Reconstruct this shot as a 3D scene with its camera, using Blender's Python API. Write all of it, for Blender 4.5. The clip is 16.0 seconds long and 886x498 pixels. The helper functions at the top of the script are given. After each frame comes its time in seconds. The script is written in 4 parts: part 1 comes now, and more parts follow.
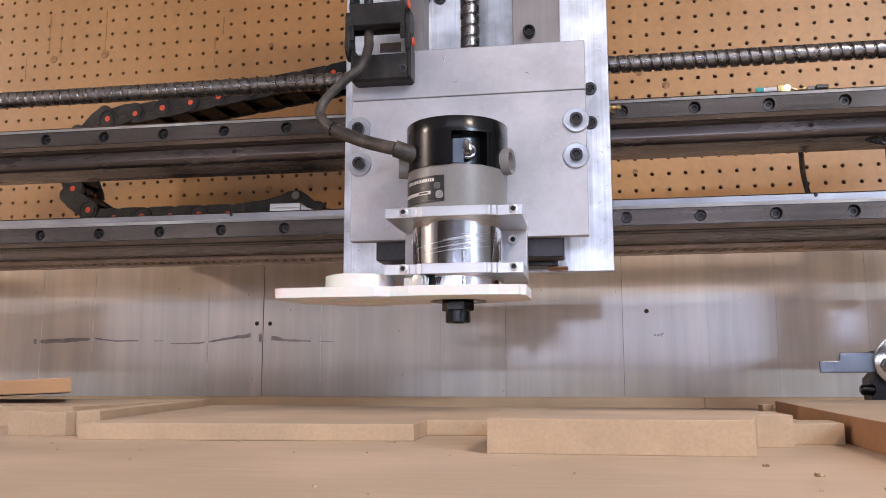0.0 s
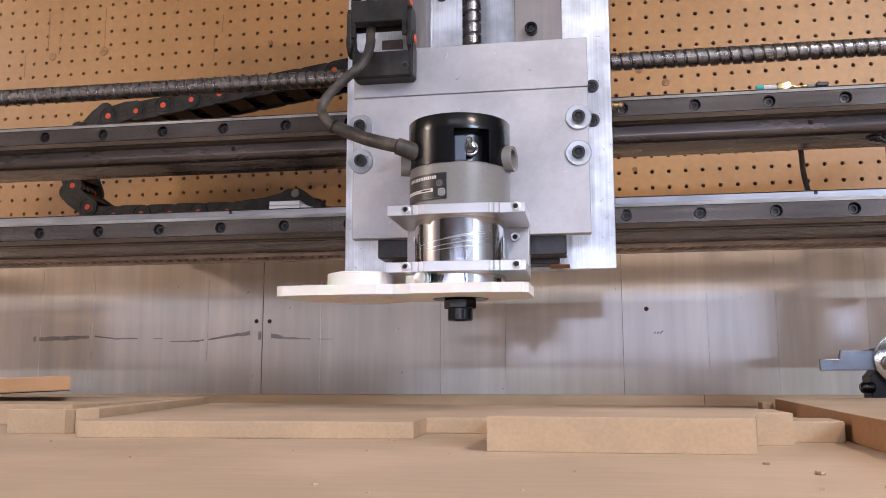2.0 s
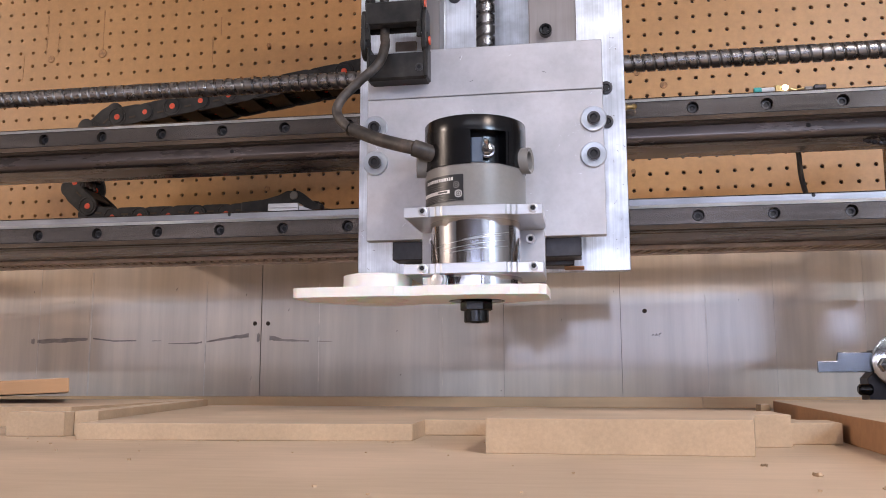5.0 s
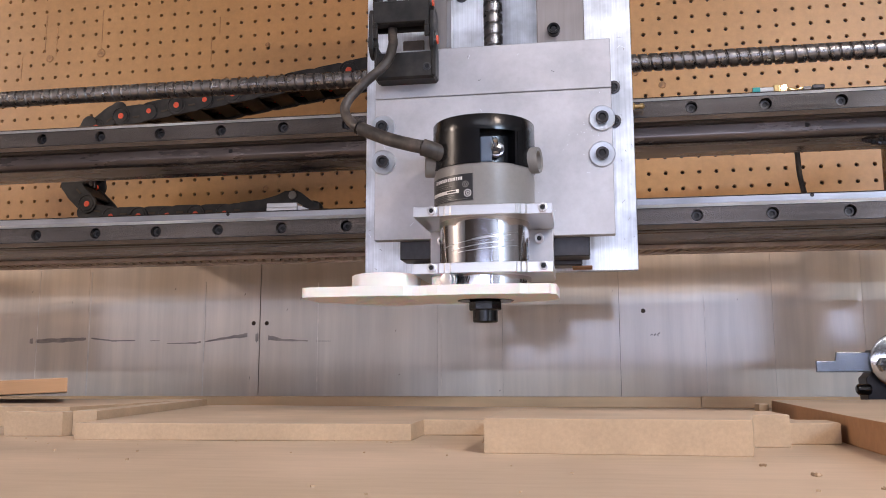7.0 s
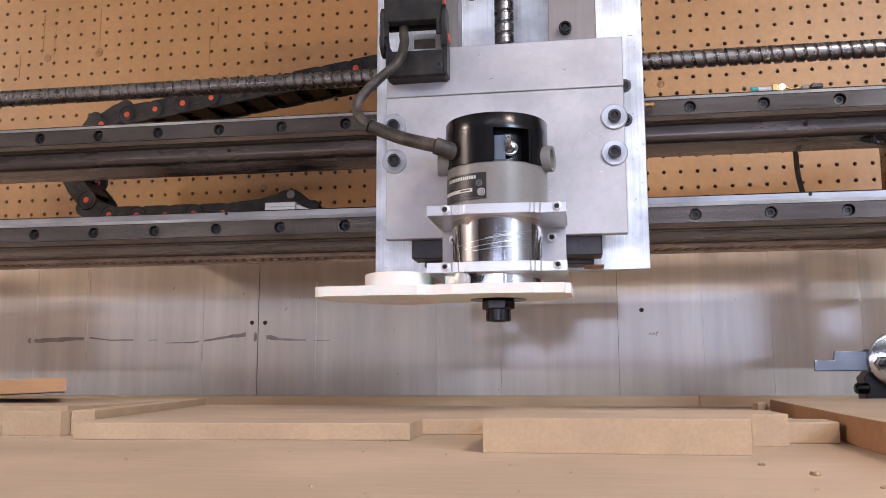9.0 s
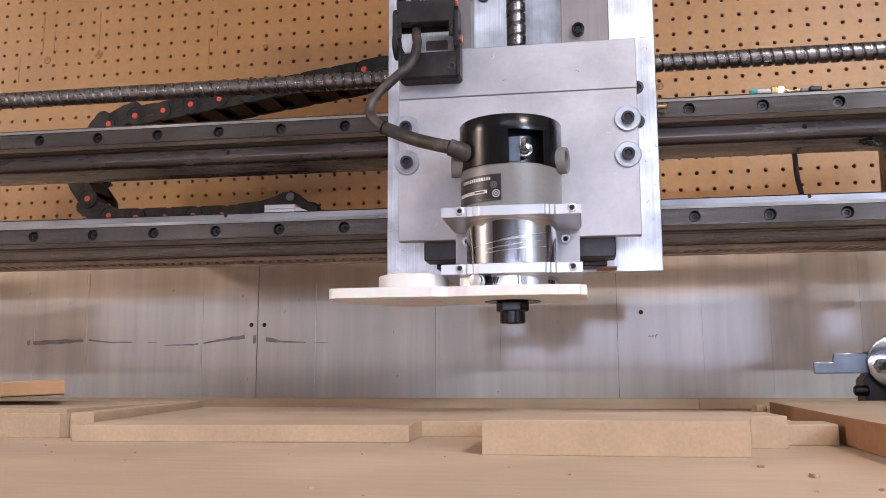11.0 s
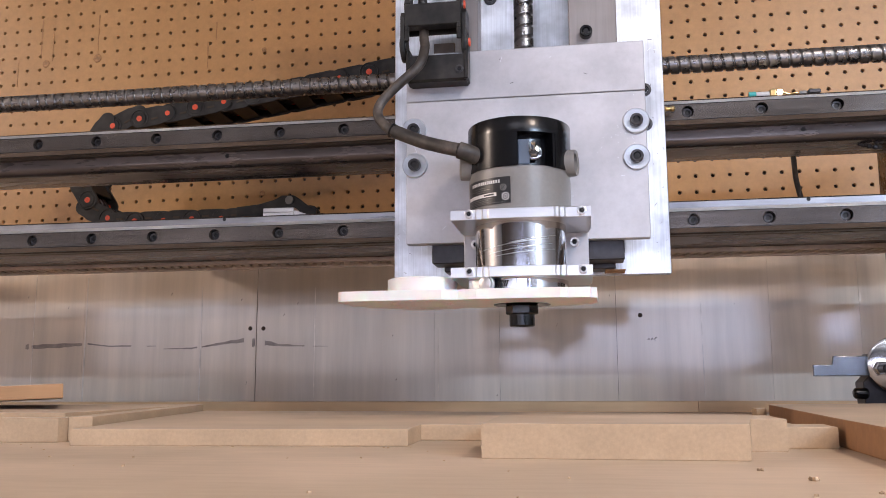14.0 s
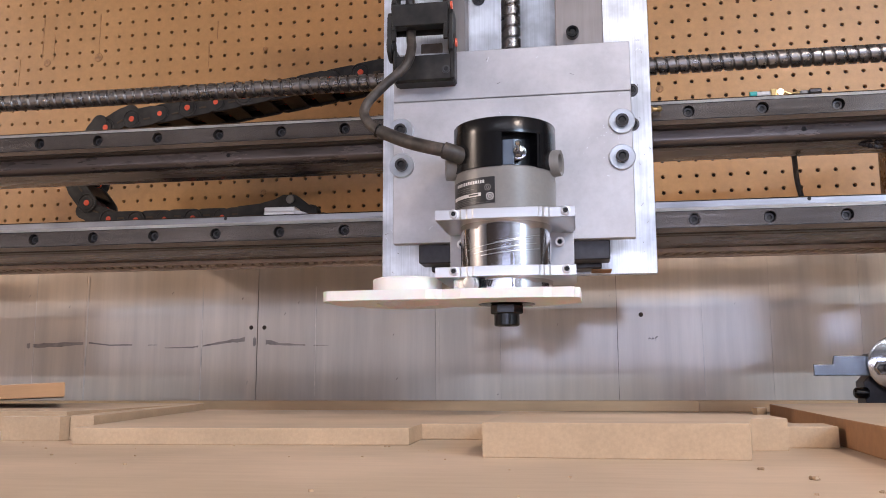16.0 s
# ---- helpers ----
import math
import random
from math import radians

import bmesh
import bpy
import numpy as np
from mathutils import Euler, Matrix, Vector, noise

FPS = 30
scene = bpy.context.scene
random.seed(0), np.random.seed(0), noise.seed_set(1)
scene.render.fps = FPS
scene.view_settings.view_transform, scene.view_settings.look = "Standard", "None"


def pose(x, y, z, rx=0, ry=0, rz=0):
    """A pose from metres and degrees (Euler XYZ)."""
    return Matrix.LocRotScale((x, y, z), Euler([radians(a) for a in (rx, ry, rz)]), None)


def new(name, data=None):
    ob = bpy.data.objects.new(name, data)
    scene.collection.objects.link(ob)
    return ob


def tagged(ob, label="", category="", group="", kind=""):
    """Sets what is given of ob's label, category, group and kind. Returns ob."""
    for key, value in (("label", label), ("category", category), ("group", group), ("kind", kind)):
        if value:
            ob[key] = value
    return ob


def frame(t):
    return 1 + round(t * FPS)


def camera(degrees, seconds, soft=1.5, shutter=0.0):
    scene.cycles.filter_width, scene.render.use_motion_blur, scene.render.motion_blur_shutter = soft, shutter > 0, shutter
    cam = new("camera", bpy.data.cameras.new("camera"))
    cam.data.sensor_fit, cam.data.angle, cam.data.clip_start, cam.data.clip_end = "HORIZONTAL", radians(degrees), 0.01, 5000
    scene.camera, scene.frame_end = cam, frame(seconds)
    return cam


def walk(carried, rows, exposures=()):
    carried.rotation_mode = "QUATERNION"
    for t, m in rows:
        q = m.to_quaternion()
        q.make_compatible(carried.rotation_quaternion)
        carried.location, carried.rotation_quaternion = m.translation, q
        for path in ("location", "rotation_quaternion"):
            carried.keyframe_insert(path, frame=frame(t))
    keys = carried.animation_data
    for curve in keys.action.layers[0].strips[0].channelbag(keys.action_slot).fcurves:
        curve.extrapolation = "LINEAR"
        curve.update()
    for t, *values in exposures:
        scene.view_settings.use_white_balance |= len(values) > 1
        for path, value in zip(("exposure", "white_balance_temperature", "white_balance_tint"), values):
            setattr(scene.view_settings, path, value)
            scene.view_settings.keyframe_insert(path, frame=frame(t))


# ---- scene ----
cam = camera(53.96, 16.0, soft=0.9)
walk(cam, [
    (0.0, pose(0.6738, -0.9792, 0.0444, 98.403, 0.100, 9.404)),
    (0.5, pose(0.6738, -0.9783, 0.0446, 98.379, 0.100, 9.402)),
    (1.0, pose(0.6738, -0.9774, 0.0446, 98.344, 0.111, 9.398)),
    (1.5, pose(0.6736, -0.9782, 0.0447, 98.293, 0.118, 9.390)),
    (2.0, pose(0.6736, -0.9781, 0.0445, 98.256, 0.101, 9.382)),
    (2.5, pose(0.6736, -0.9778, 0.0447, 98.249, 0.149, 9.361)),
    (3.0, pose(0.6736, -0.9777, 0.0447, 98.260, 0.179, 9.339)),
    (3.5, pose(0.6734, -0.9788, 0.0445, 98.351, 0.183, 9.316)),
    (4.0, pose(0.6733, -0.9796, 0.0445, 98.393, 0.154, 9.299)),
    (6.5, pose(0.6734, -0.9794, 0.0445, 98.388, 0.118, 9.213)),
    (7.0, pose(0.6734, -0.9793, 0.0446, 98.375, 0.126, 9.182)),
    (7.5, pose(0.6732, -0.9796, 0.0447, 98.316, 0.141, 9.129)),
    (8.0, pose(0.6734, -0.9790, 0.0445, 98.293, 0.147, 9.115)),
    (8.5, pose(0.6733, -0.9791, 0.0447, 98.309, 0.163, 9.100)),
    (9.0, pose(0.6731, -0.9792, 0.0447, 98.323, 0.165, 9.072)),
    (11.5, pose(0.6735, -0.9792, 0.0445, 98.504, 0.174, 9.035)),
    (12.0, pose(0.6735, -0.9787, 0.0445, 98.520, 0.199, 9.030)),
    (12.5, pose(0.6735, -0.9777, 0.0445, 98.561, 0.212, 9.018)),
    (13.0, pose(0.6735, -0.9776, 0.0445, 98.617, 0.274, 9.010)),
    (13.5, pose(0.6735, -0.9778, 0.0447, 98.631, 0.272, 9.006)),
    (14.0, pose(0.6734, -0.9785, 0.0447, 98.684, 0.253, 8.998)),
    (14.5, pose(0.6735, -0.9791, 0.0447, 98.684, 0.243, 9.016)),
    (15.0, pose(0.6735, -0.9792, 0.0445, 98.674, 0.199, 9.020)),
    (15.5, pose(0.6734, -0.9797, 0.0446, 98.643, 0.200, 9.024)),
    (16.0, pose(0.6732, -0.9795, 0.0446, 98.636, 0.202, 9.032)),
], exposures=((0.0, 0.09, 6560, 19), (16.0, 0.09, 6560, 19)))

# ---- world and lamps ----
world = bpy.data.worlds.new("sky")
scene.world = world
world.use_nodes = True
sky = world.node_tree.nodes.new("ShaderNodeTexSky")
sky.sky_type = "NISHITA"
sky.sun_disc = False
sky.sun_elevation = radians(35)
sky.sun_rotation = radians(200)
world.node_tree.links.new(sky.outputs[0], world.node_tree.nodes["Background"].inputs[0])
world.node_tree.nodes["Background"].inputs[1].default_value = 0.1


def area_lamp(name, m, sx, sy, watts, colour):
    data = bpy.data.lights.new(name, "AREA")
    data.shape, data.size, data.size_y, data.energy, data.color = "RECTANGLE", sx, sy, watts, colour
    ob = new(name, data)
    ob.matrix_basis = m
    return ob


WARM, COOL = (1.0, 0.86, 0.71), (0.57, 0.78, 1.0)
CEIL = 1.62
FILL_TONE = (0.80, 0.87, 1.0)
# strip lights: centre, half length, watts, colour
# the second, 8 W strip is an added fill to brighten the carriage front
TUBES = [(3.3, -3.45, 0.6, 250, COOL), (0.9, -2.4, 1.0, 8, FILL_TONE), (-2.7, -1.4, 0.18, 92, WARM), (1.75, -1.65, 0.16, 39, WARM)]
for lx, ly, half, watts, tone in TUBES:
    area_lamp("ceiling_light_lamp", pose(lx, ly, CEIL - 0.085), 2 * half, 0.12, watts, tone)
# daylight entering by the window in the wall behind the camera
DAY = (0.58, 0.70, 1.0)
WIN = (-2.9, 1.88, 0.10, 0.64)
WALL_BACK = -4.2
for wx0, wx1, watts in ((WIN[0], 0.1, 11), (0.1, WIN[1], 20)):
    area_lamp("window_daylight", pose((wx0 + wx1) / 2, WALL_BACK + 0.02, (WIN[2] + WIN[3]) / 2, 90, 0, 0), wx1 - wx0, WIN[3] - WIN[2], watts, DAY)
PORT = (2.22, 2.42, 0.27, 0.68)
area_lamp("window_daylight", pose((PORT[0] + PORT[1]) / 2, WALL_BACK + 0.02, (PORT[2] + PORT[3]) / 2, 90, 0, 0), PORT[1] - PORT[0], PORT[3] - PORT[2], 3.2, DAY)


# ---- materials ----
def material(name, colour, rough=0.5, metal=0.0, grain=0.0, scale=60.0, stretch=(1, 1, 1), bump=0.0, stain=0.0, stain_scale=6.0,
             coat=0.0, coat_rough=0.1, vary=0.0, rough_vary=0.0, tint=None, glow=None, spec=0.5):
    m = bpy.data.materials.new(name)
    m.use_nodes = True
    n, l = m.node_tree.nodes, m.node_tree.links
    b = n["Principled BSDF"]
    b.inputs["Roughness"].default_value = rough
    b.inputs["Metallic"].default_value = metal
    b.inputs["Specular IOR Level"].default_value = spec
    b.inputs["Coat Weight"].default_value = coat
    b.inputs["Coat Roughness"].default_value = coat_rough
    if glow:
        b.inputs["Emission Color"].default_value = (*glow[:3], 1)
        b.inputs["Emission Strength"].default_value = glow[3]
    co = n.new("ShaderNodeTexCoord")
    mp = n.new("ShaderNodeMapping")
    mp.inputs["Scale"].default_value = stretch
    l.new(co.outputs["Object"], mp.inputs[0])
    fine = n.new("ShaderNodeTexNoise")
    fine.inputs["Scale"].default_value, fine.inputs["Detail"].default_value, fine.inputs["Roughness"].default_value = scale, 6, 0.65
    l.new(mp.outputs[0], fine.inputs[0])
    broad = n.new("ShaderNodeTexNoise")
    broad.inputs["Scale"].default_value, broad.inputs["Detail"].default_value = stain_scale, 4
    l.new(co.outputs["Object"], broad.inputs[0])

    def ramp(src, lo, hi, a, c):
        r = n.new("ShaderNodeMapRange")
        r.inputs[1].default_value, r.inputs[2].default_value, r.inputs[3].default_value, r.inputs[4].default_value = lo, hi, a, c
        l.new(src, r.inputs[0])
        return r.outputs[0]

    def times(a, c):
        t = n.new("ShaderNodeMath")
        t.operation = "MULTIPLY"
        l.new(a, t.inputs[0])
        l.new(c, t.inputs[1])
        return t.outputs[0]

    v = times(ramp(fine.outputs[0], 0.3, 0.7, 1 - grain, 1 + grain), ramp(broad.outputs[0], 0.35, 0.65, 1 - stain, 1 + stain * 0.5))
    if vary:
        info = n.new("ShaderNodeObjectInfo")
        v = times(v, ramp(info.outputs["Random"], 0, 1, 1 - vary, 1 + vary))
    mix = n.new("ShaderNodeMix")
    mix.data_type = "RGBA"
    mix.blend_type = "MULTIPLY"
    mix.inputs[0].default_value = 1
    if tint:
        two = n.new("ShaderNodeMix")
        two.data_type = "RGBA"
        two.inputs[6].default_value, two.inputs[7].default_value = (*colour, 1), (*tint, 1)
        l.new(ramp(broad.outputs[0], 0.4, 0.65, 0, 1), two.inputs[0])
        l.new(two.outputs[2], mix.inputs[6])
    else:
        mix.inputs[6].default_value = (*colour, 1)
    l.new(v, mix.inputs[7])
    l.new(mix.outputs[2], b.inputs["Base Color"])
    if rough_vary:
        l.new(ramp(fine.outputs[0], 0.3, 0.7, max(0.02, rough - rough_vary), rough + rough_vary), b.inputs["Roughness"])
    if bump:
        bp = n.new("ShaderNodeBump")
        bp.inputs["Strength"].default_value, bp.inputs["Distance"].default_value = bump, 0.002
        l.new(fine.outputs[0], bp.inputs["Height"])
        l.new(bp.outputs[0], b.inputs["Normal"])
    return m


PEG = material("hardboard", (0.445, 0.224, 0.079), 0.42, grain=0.10, scale=90, stain=0.16, stain_scale=2.2, tint=(0.475, 0.256, 0.100), bump=0.06)
PANEL = material("varnished_panel", (0.69, 0.56, 0.43), 0.5, grain=0.17, scale=22, stretch=(1, 1, 0.06), stain=0.10, stain_scale=3.5, tint=(0.65, 0.575, 0.505), coat=1.0, coat_rough=0.09, vary=0.06)
STAIN = material("dark_stain", (0.31, 0.245, 0.20), 0.6, grain=0.3, scale=80, stain=0.3, stain_scale=30, coat=0.6, coat_rough=0.2)
MDF = material("mdf_face", (0.485, 0.365, 0.255), 0.6, grain=0.065, scale=120, stretch=(0.15, 1, 1), stain=0.10, stain_scale=7, bump=0.05, tint=(0.52, 0.39, 0.28))
MDF_CUT = material("mdf_sawn_edge", (0.42, 0.293, 0.182), 0.8, grain=0.09, scale=420, stain=0.09, stain_scale=28, bump=0.05, vary=0.05)
PLY_EDGE = material("plywood_edge", (0.40, 0.225, 0.11), 0.7, grain=0.10, scale=90, stretch=(0.1, 1, 2), stain=0.14, stain_scale=10, bump=0.05)
BOARD_DARK = material("hardboard_brown", (0.33, 0.17, 0.08), 0.7, grain=0.12, scale=120, stain=0.10, stain_scale=10, bump=0.1)
MILL = material("mill_aluminium", (0.50, 0.495, 0.52), 0.56, 0.75, grain=0.08, scale=120, stain=0.15, stain_scale=14, rough_vary=0.06, bump=0.02)
BRUSHED = material("brushed_aluminium", (0.70, 0.73, 0.78), 0.40, 1.0, grain=0.15, scale=90, stretch=(5, 1, 0.08), stain=0.34, stain_scale=26, rough_vary=0.10, bump=0.03)
MACHINED = material("machined_aluminium", (0.70, 0.695, 0.70), 0.33, 1.0, grain=0.03, scale=120, stretch=(0.1, 0.2, 1.2), rough_vary=0.03, stain=0.05)
POLISHED = material("polished_motor_case", (0.56, 0.55, 0.57), 0.10, 1.0, grain=0.22, scale=60, stretch=(1, 1, 0.08), stain=0.08, stain_scale=20, rough_vary=0.05)
STEEL = material("ground_steel", (0.34, 0.335, 0.345), 0.15, 1.0, grain=0.06, scale=60, stretch=(0.05, 1, 1), stain=0.15, stain_scale=6, rough_vary=0.06)
# rail steel brightened in colour for the light on the upper chamfers
CHAMFER_LIT = material("lit_chamfer_steel", (0.84, 0.86, 0.90), 0.50, 1.0, grain=0.10, scale=50, stretch=(0.08, 1, 3), stain=0.30, stain_scale=9, rough_vary=0.08)
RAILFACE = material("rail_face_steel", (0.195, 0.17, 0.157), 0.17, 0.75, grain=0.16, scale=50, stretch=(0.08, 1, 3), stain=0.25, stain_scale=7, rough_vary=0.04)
# rail steel darkened in colour for the shade along the flanks
FLANK_SHADE = material("shaded_rail_flank", (0.075, 0.065, 0.06), 0.42, 0.4, grain=0.15, scale=50, stretch=(0.08, 1, 3), stain=0.3, stain_scale=9)
TUBE = material("mill_scale_steel", (0.135, 0.11, 0.10), 0.27, 0.7, grain=0.12, scale=40, stretch=(0.15, 1, 1), stain=0.22, stain_scale=5, rough_vary=0.08, bump=0.03)
SCREWM = material("ballscrew_steel", (0.27, 0.255, 0.25), 0.29, 0.95, grain=0.10, scale=90, stain=0.15, stain_scale=10, rough_vary=0.08)
DARKM = material("blackened_steel", (0.055, 0.052, 0.055), 0.38, 0.7, grain=0.15, scale=120, stain=0.2, stain_scale=20)
ZINC = material("zinc_washer", (0.68, 0.71, 0.75), 0.29, 1.0, grain=0.05, scale=200, stain=0.08, stain_scale=60)
SCREWHEAD = material("satin_steel_screw", (0.66, 0.65, 0.65), 0.38, 1.0, grain=0.05, scale=300)
CHROME = material("bright_steel", (0.60, 0.60, 0.60), 0.16, 1.0, grain=0.05, scale=200, rough_vary=0.04)
BLACKPL = material("black_plastic", (0.005, 0.005, 0.006), 0.22, spec=0.35, grain=0.12, scale=200, stain=0.2, stain_scale=20, bump=0.03)
CHAINPL = material("chain_nylon", (0.009, 0.0083, 0.008), 0.48, spec=0.35, grain=0.25, scale=140, stain=0.3, stain_scale=38, tint=(0.024, 0.021, 0.019), bump=0.04)
RED = material("orange_red_plastic", (0.75, 0.09, 0.035), 0.4, grain=0.08, scale=200, stain=0.15, stain_scale=60)
GREYPL = material("grey_painted_casting", (0.205, 0.195, 0.185), 0.40, grain=0.05, scale=300, stain=0.08, stain_scale=20, bump=0.03)
RUBBER = material("rubber_cable", (0.036, 0.029, 0.025), 0.52, grain=0.35, scale=160, stain=0.3, stain_scale=55, tint=(0.075, 0.060, 0.050), bump=0.05)
HDPE = material("white_hdpe", (0.79, 0.765, 0.735), 0.42, grain=0.02, scale=120, stain=0.04, stain_scale=12, bump=0.02)
shoe_shader = HDPE.node_tree.nodes["Principled BSDF"]
shoe_shader.inputs["Subsurface Weight"].default_value = 0.5
shoe_shader.inputs["Subsurface Scale"].default_value = 0.008
LABELBK = material("label_black", (0.02, 0.02, 0.022), 0.3, grain=0.1, scale=200)
LABELWH = material("label_silver", (0.62, 0.61, 0.60), 0.35, grain=0.08, scale=300)
LABELDIM = material("label_grey_print", (0.11, 0.11, 0.11), 0.35, grain=0.1, scale=300)
TEAL = material("teal_plastic", (0.03, 0.38, 0.36), 0.35, grain=0.05, scale=200)
BRASS = material("brass", (0.62, 0.44, 0.20), 0.28, 1.0, grain=0.1, scale=200, stain=0.2, stain_scale=60)
GLOW_COOL = material("cool_diffuser", (0.9, 0.9, 0.9), 0.4, glow=(0.85, 0.93, 1.0, 6.0))
# emission stands in for the bright glint on the switch fitting
GLINT = material("glint_glow", (0.9, 0.85, 0.7), 0.3, glow=(1.0, 0.86, 0.6, 7.0))
DIFFUSER = material("tube_diffuser", (0.9, 0.9, 0.88), 0.4, glow=(1.0, 0.82, 0.62, 5.0))
WHITE = material("white_paint", (0.74, 0.72, 0.68), 0.7, grain=0.03, scale=20, stain=0.05, stain_scale=2)
WALLP = material("shop_wall_paint", (0.52, 0.50, 0.48), 0.8, grain=0.04, scale=20, stain=0.08, stain_scale=2)
BACKWALL = material("dark_wood_cladding", (0.10, 0.08, 0.07), 0.7, grain=0.15, scale=20, stretch=(4, 1, 0.2), stain=0.15, stain_scale=2)
CONCRETE = material("concrete", (0.24, 0.23, 0.22), 0.8, grain=0.15, scale=30, stain=0.2, stain_scale=2, bump=0.1)
# near-black brown; behind the pegboard it paints the shade in the holes
DARKVOID = material("void_brown", (0.06, 0.04, 0.025), 0.9, grain=0.1, scale=20)
SOCKET = material("socket_shadow", (0.02, 0.02, 0.022), 0.6, 0.5, grain=0.1, scale=200)
GLUE = material("dried_glue", (0.27, 0.175, 0.10), 0.4, grain=0.3, scale=300)


# ---- mesh helpers ----
def part(name, bm, mat, parent=None, label="", smooth=False):
    me = bpy.data.meshes.new(name)
    bm.normal_update()
    bm.to_mesh(me)
    bm.free()
    me.materials.append(mat)
    if smooth:
        me.polygons.foreach_set("use_smooth", [True] * len(me.polygons))
        me.set_sharp_from_angle(angle=radians(35))
    ob = new(name, me)
    if parent:
        ob.parent = parent
    return tagged(ob, label=label)


def empty(name, x, y, z, label, category, group="", kind=""):
    ob = new(name)
    ob.location = (x, y, z)
    ob.empty_display_size = 0.02
    return tagged(ob, label, category, group, kind)


def box(bm, x0, x1, y0, y1, z0, z1, bevel=0.0, seg=1, m=None):
    made = bmesh.ops.create_cube(bm, size=1, matrix=Matrix.LocRotScale(((x0 + x1) / 2, (y0 + y1) / 2, (z0 + z1) / 2), None, (x1 - x0, y1 - y0, z1 - z0)))
    vs = made["verts"]
    if bevel:
        es = list({e for v in vs for e in v.link_edges})
        r = bmesh.ops.bevel(bm, geom=es, offset=bevel, segments=seg, profile=0.5, affect="EDGES")
        vs = list({v for f in r["faces"] for v in f.verts} | {v for v in vs if v.is_valid})
    if m is not None:
        bmesh.ops.transform(bm, matrix=m, verts=vs)
    return bm


def boxed(*a, **k):
    return box(bmesh.new(), *a, **k)


TO = {"x": Matrix.Rotation(radians(90), 4, "Y"), "y": Matrix.Rotation(radians(-90), 4, "X"), "z": Matrix.Identity(4)}


def lathe(bm, profile, at, axis="z", n=32, cap=True):
    """Turn (radius, height) pairs round an axis through at."""
    m = Matrix.Translation(at) @ TO[axis]
    rings = [[bm.verts.new(m @ Vector((r * math.cos(a), r * math.sin(a), h))) for a in (2 * math.pi * i / n for i in range(n))] for r, h in profile]
    for a, b in zip(rings, rings[1:]):
        for i in range(n):
            bm.faces.new((a[i], a[(i + 1) % n], b[(i + 1) % n], b[i]))
    if cap:
        bm.faces.new(rings[0][::-1])
        bm.faces.new(rings[-1])
    bmesh.ops.recalc_face_normals(bm, faces=bm.faces[:])
    return bm


def turned(*a, **k):
    return lathe(bmesh.new(), *a, **k)


def prism(bm, outline, a, b, axis="z", bevel=0.0):
    """Extrude an outline of 2D points between a and b along an axis."""
    put = {"z": lambda u, v, w: (u, v, w), "y": lambda u, v, w: (u, w, v), "x": lambda u, v, w: (w, u, v)}[axis]
    lo = [bm.verts.new(put(u, v, a)) for u, v in outline]
    hi = [bm.verts.new(put(u, v, b)) for u, v in outline]
    n = len(outline)
    fs = [bm.faces.new(lo[::-1]), bm.faces.new(hi)] + [bm.faces.new((lo[i], lo[(i + 1) % n], hi[(i + 1) % n], hi[i])) for i in range(n)]
    bmesh.ops.recalc_face_normals(bm, faces=fs)
    if bevel:
        bmesh.ops.bevel(bm, geom=list({e for f in fs[:2] for e in f.edges}), offset=bevel, segments=2, profile=0.5, affect="EDGES")
    return bm


def prismed(*a, **k):
    return prism(bmesh.new(), *a, **k)


def arc(cx, cy, r, a0, a1, n=10):
    return [(cx + r * math.cos(radians(a0 + (a1 - a0) * i / n)), cy + r * math.sin(radians(a0 + (a1 - a0) * i / n))) for i in range(n + 1)]


def pipe(bm, pts, r, n=10):
    """A round tube along a smooth curve through pts."""
    P = [Vector(q) for q in pts]
    path = []
    for i in range(len(P) - 1):
        a, b, c, d = P[max(i - 1, 0)], P[i], P[i + 1], P[min(i + 2, len(P) - 1)]
        for k in range(8):
            t = k / 8
            path.append(0.5 * ((2 * b) + (c - a) * t + (2 * a - 5 * b + 4 * c - d) * t * t + (3 * b - a - 3 * c + d) * t ** 3))
    path.append(P[-1])
    rings = []
    side = Vector((0, 1, 0.3)).normalized()
    for i, q in enumerate(path):
        t = (path[min(i + 1, len(path) - 1)] - path[max(i - 1, 0)]).normalized()
        u = (side - t * side.dot(t)).normalized()
        side = u
        v = t.cross(u)
        rings.append([bm.verts.new(q + r * (u * math.cos(2 * math.pi * k / n) + v * math.sin(2 * math.pi * k / n))) for k in range(n)])
    for a, b in zip(rings, rings[1:]):
        for k in range(n):
            bm.faces.new((a[k], a[(k + 1) % n], b[(k + 1) % n], b[k]))
    bm.faces.new(rings[0][::-1])
    bm.faces.new(rings[-1])
    bmesh.ops.recalc_face_normals(bm, faces=bm.faces[:])
    return bm


def holed(verts, faces, cx, cz, half, r, depth, n=16, y=0.0, tip=0.0):
    """A square of sheet round a drilled hole, with the hole's wall and blind bottom when tip is set."""
    k = len(verts)
    for i in range(n):
        a = 2 * math.pi * i / n
        s = half / max(abs(math.cos(a)), abs(math.sin(a)))
        verts.append((cx + s * math.cos(a), y, cz + s * math.sin(a)))
    for d in (0, depth):
        for i in range(n):
            a = 2 * math.pi * i / n
            verts.append((cx + r * math.cos(a), y + d, cz + r * math.sin(a)))
    for i in range(n):
        j = (i + 1) % n
        faces.append((k + i, k + j, k + n + j, k + n + i))
        faces.append((k + n + i, k + n + j, k + 2 * n + j, k + 2 * n + i))
    if tip:
        faces.append(tuple(k + 2 * n + i for i in range(n)))


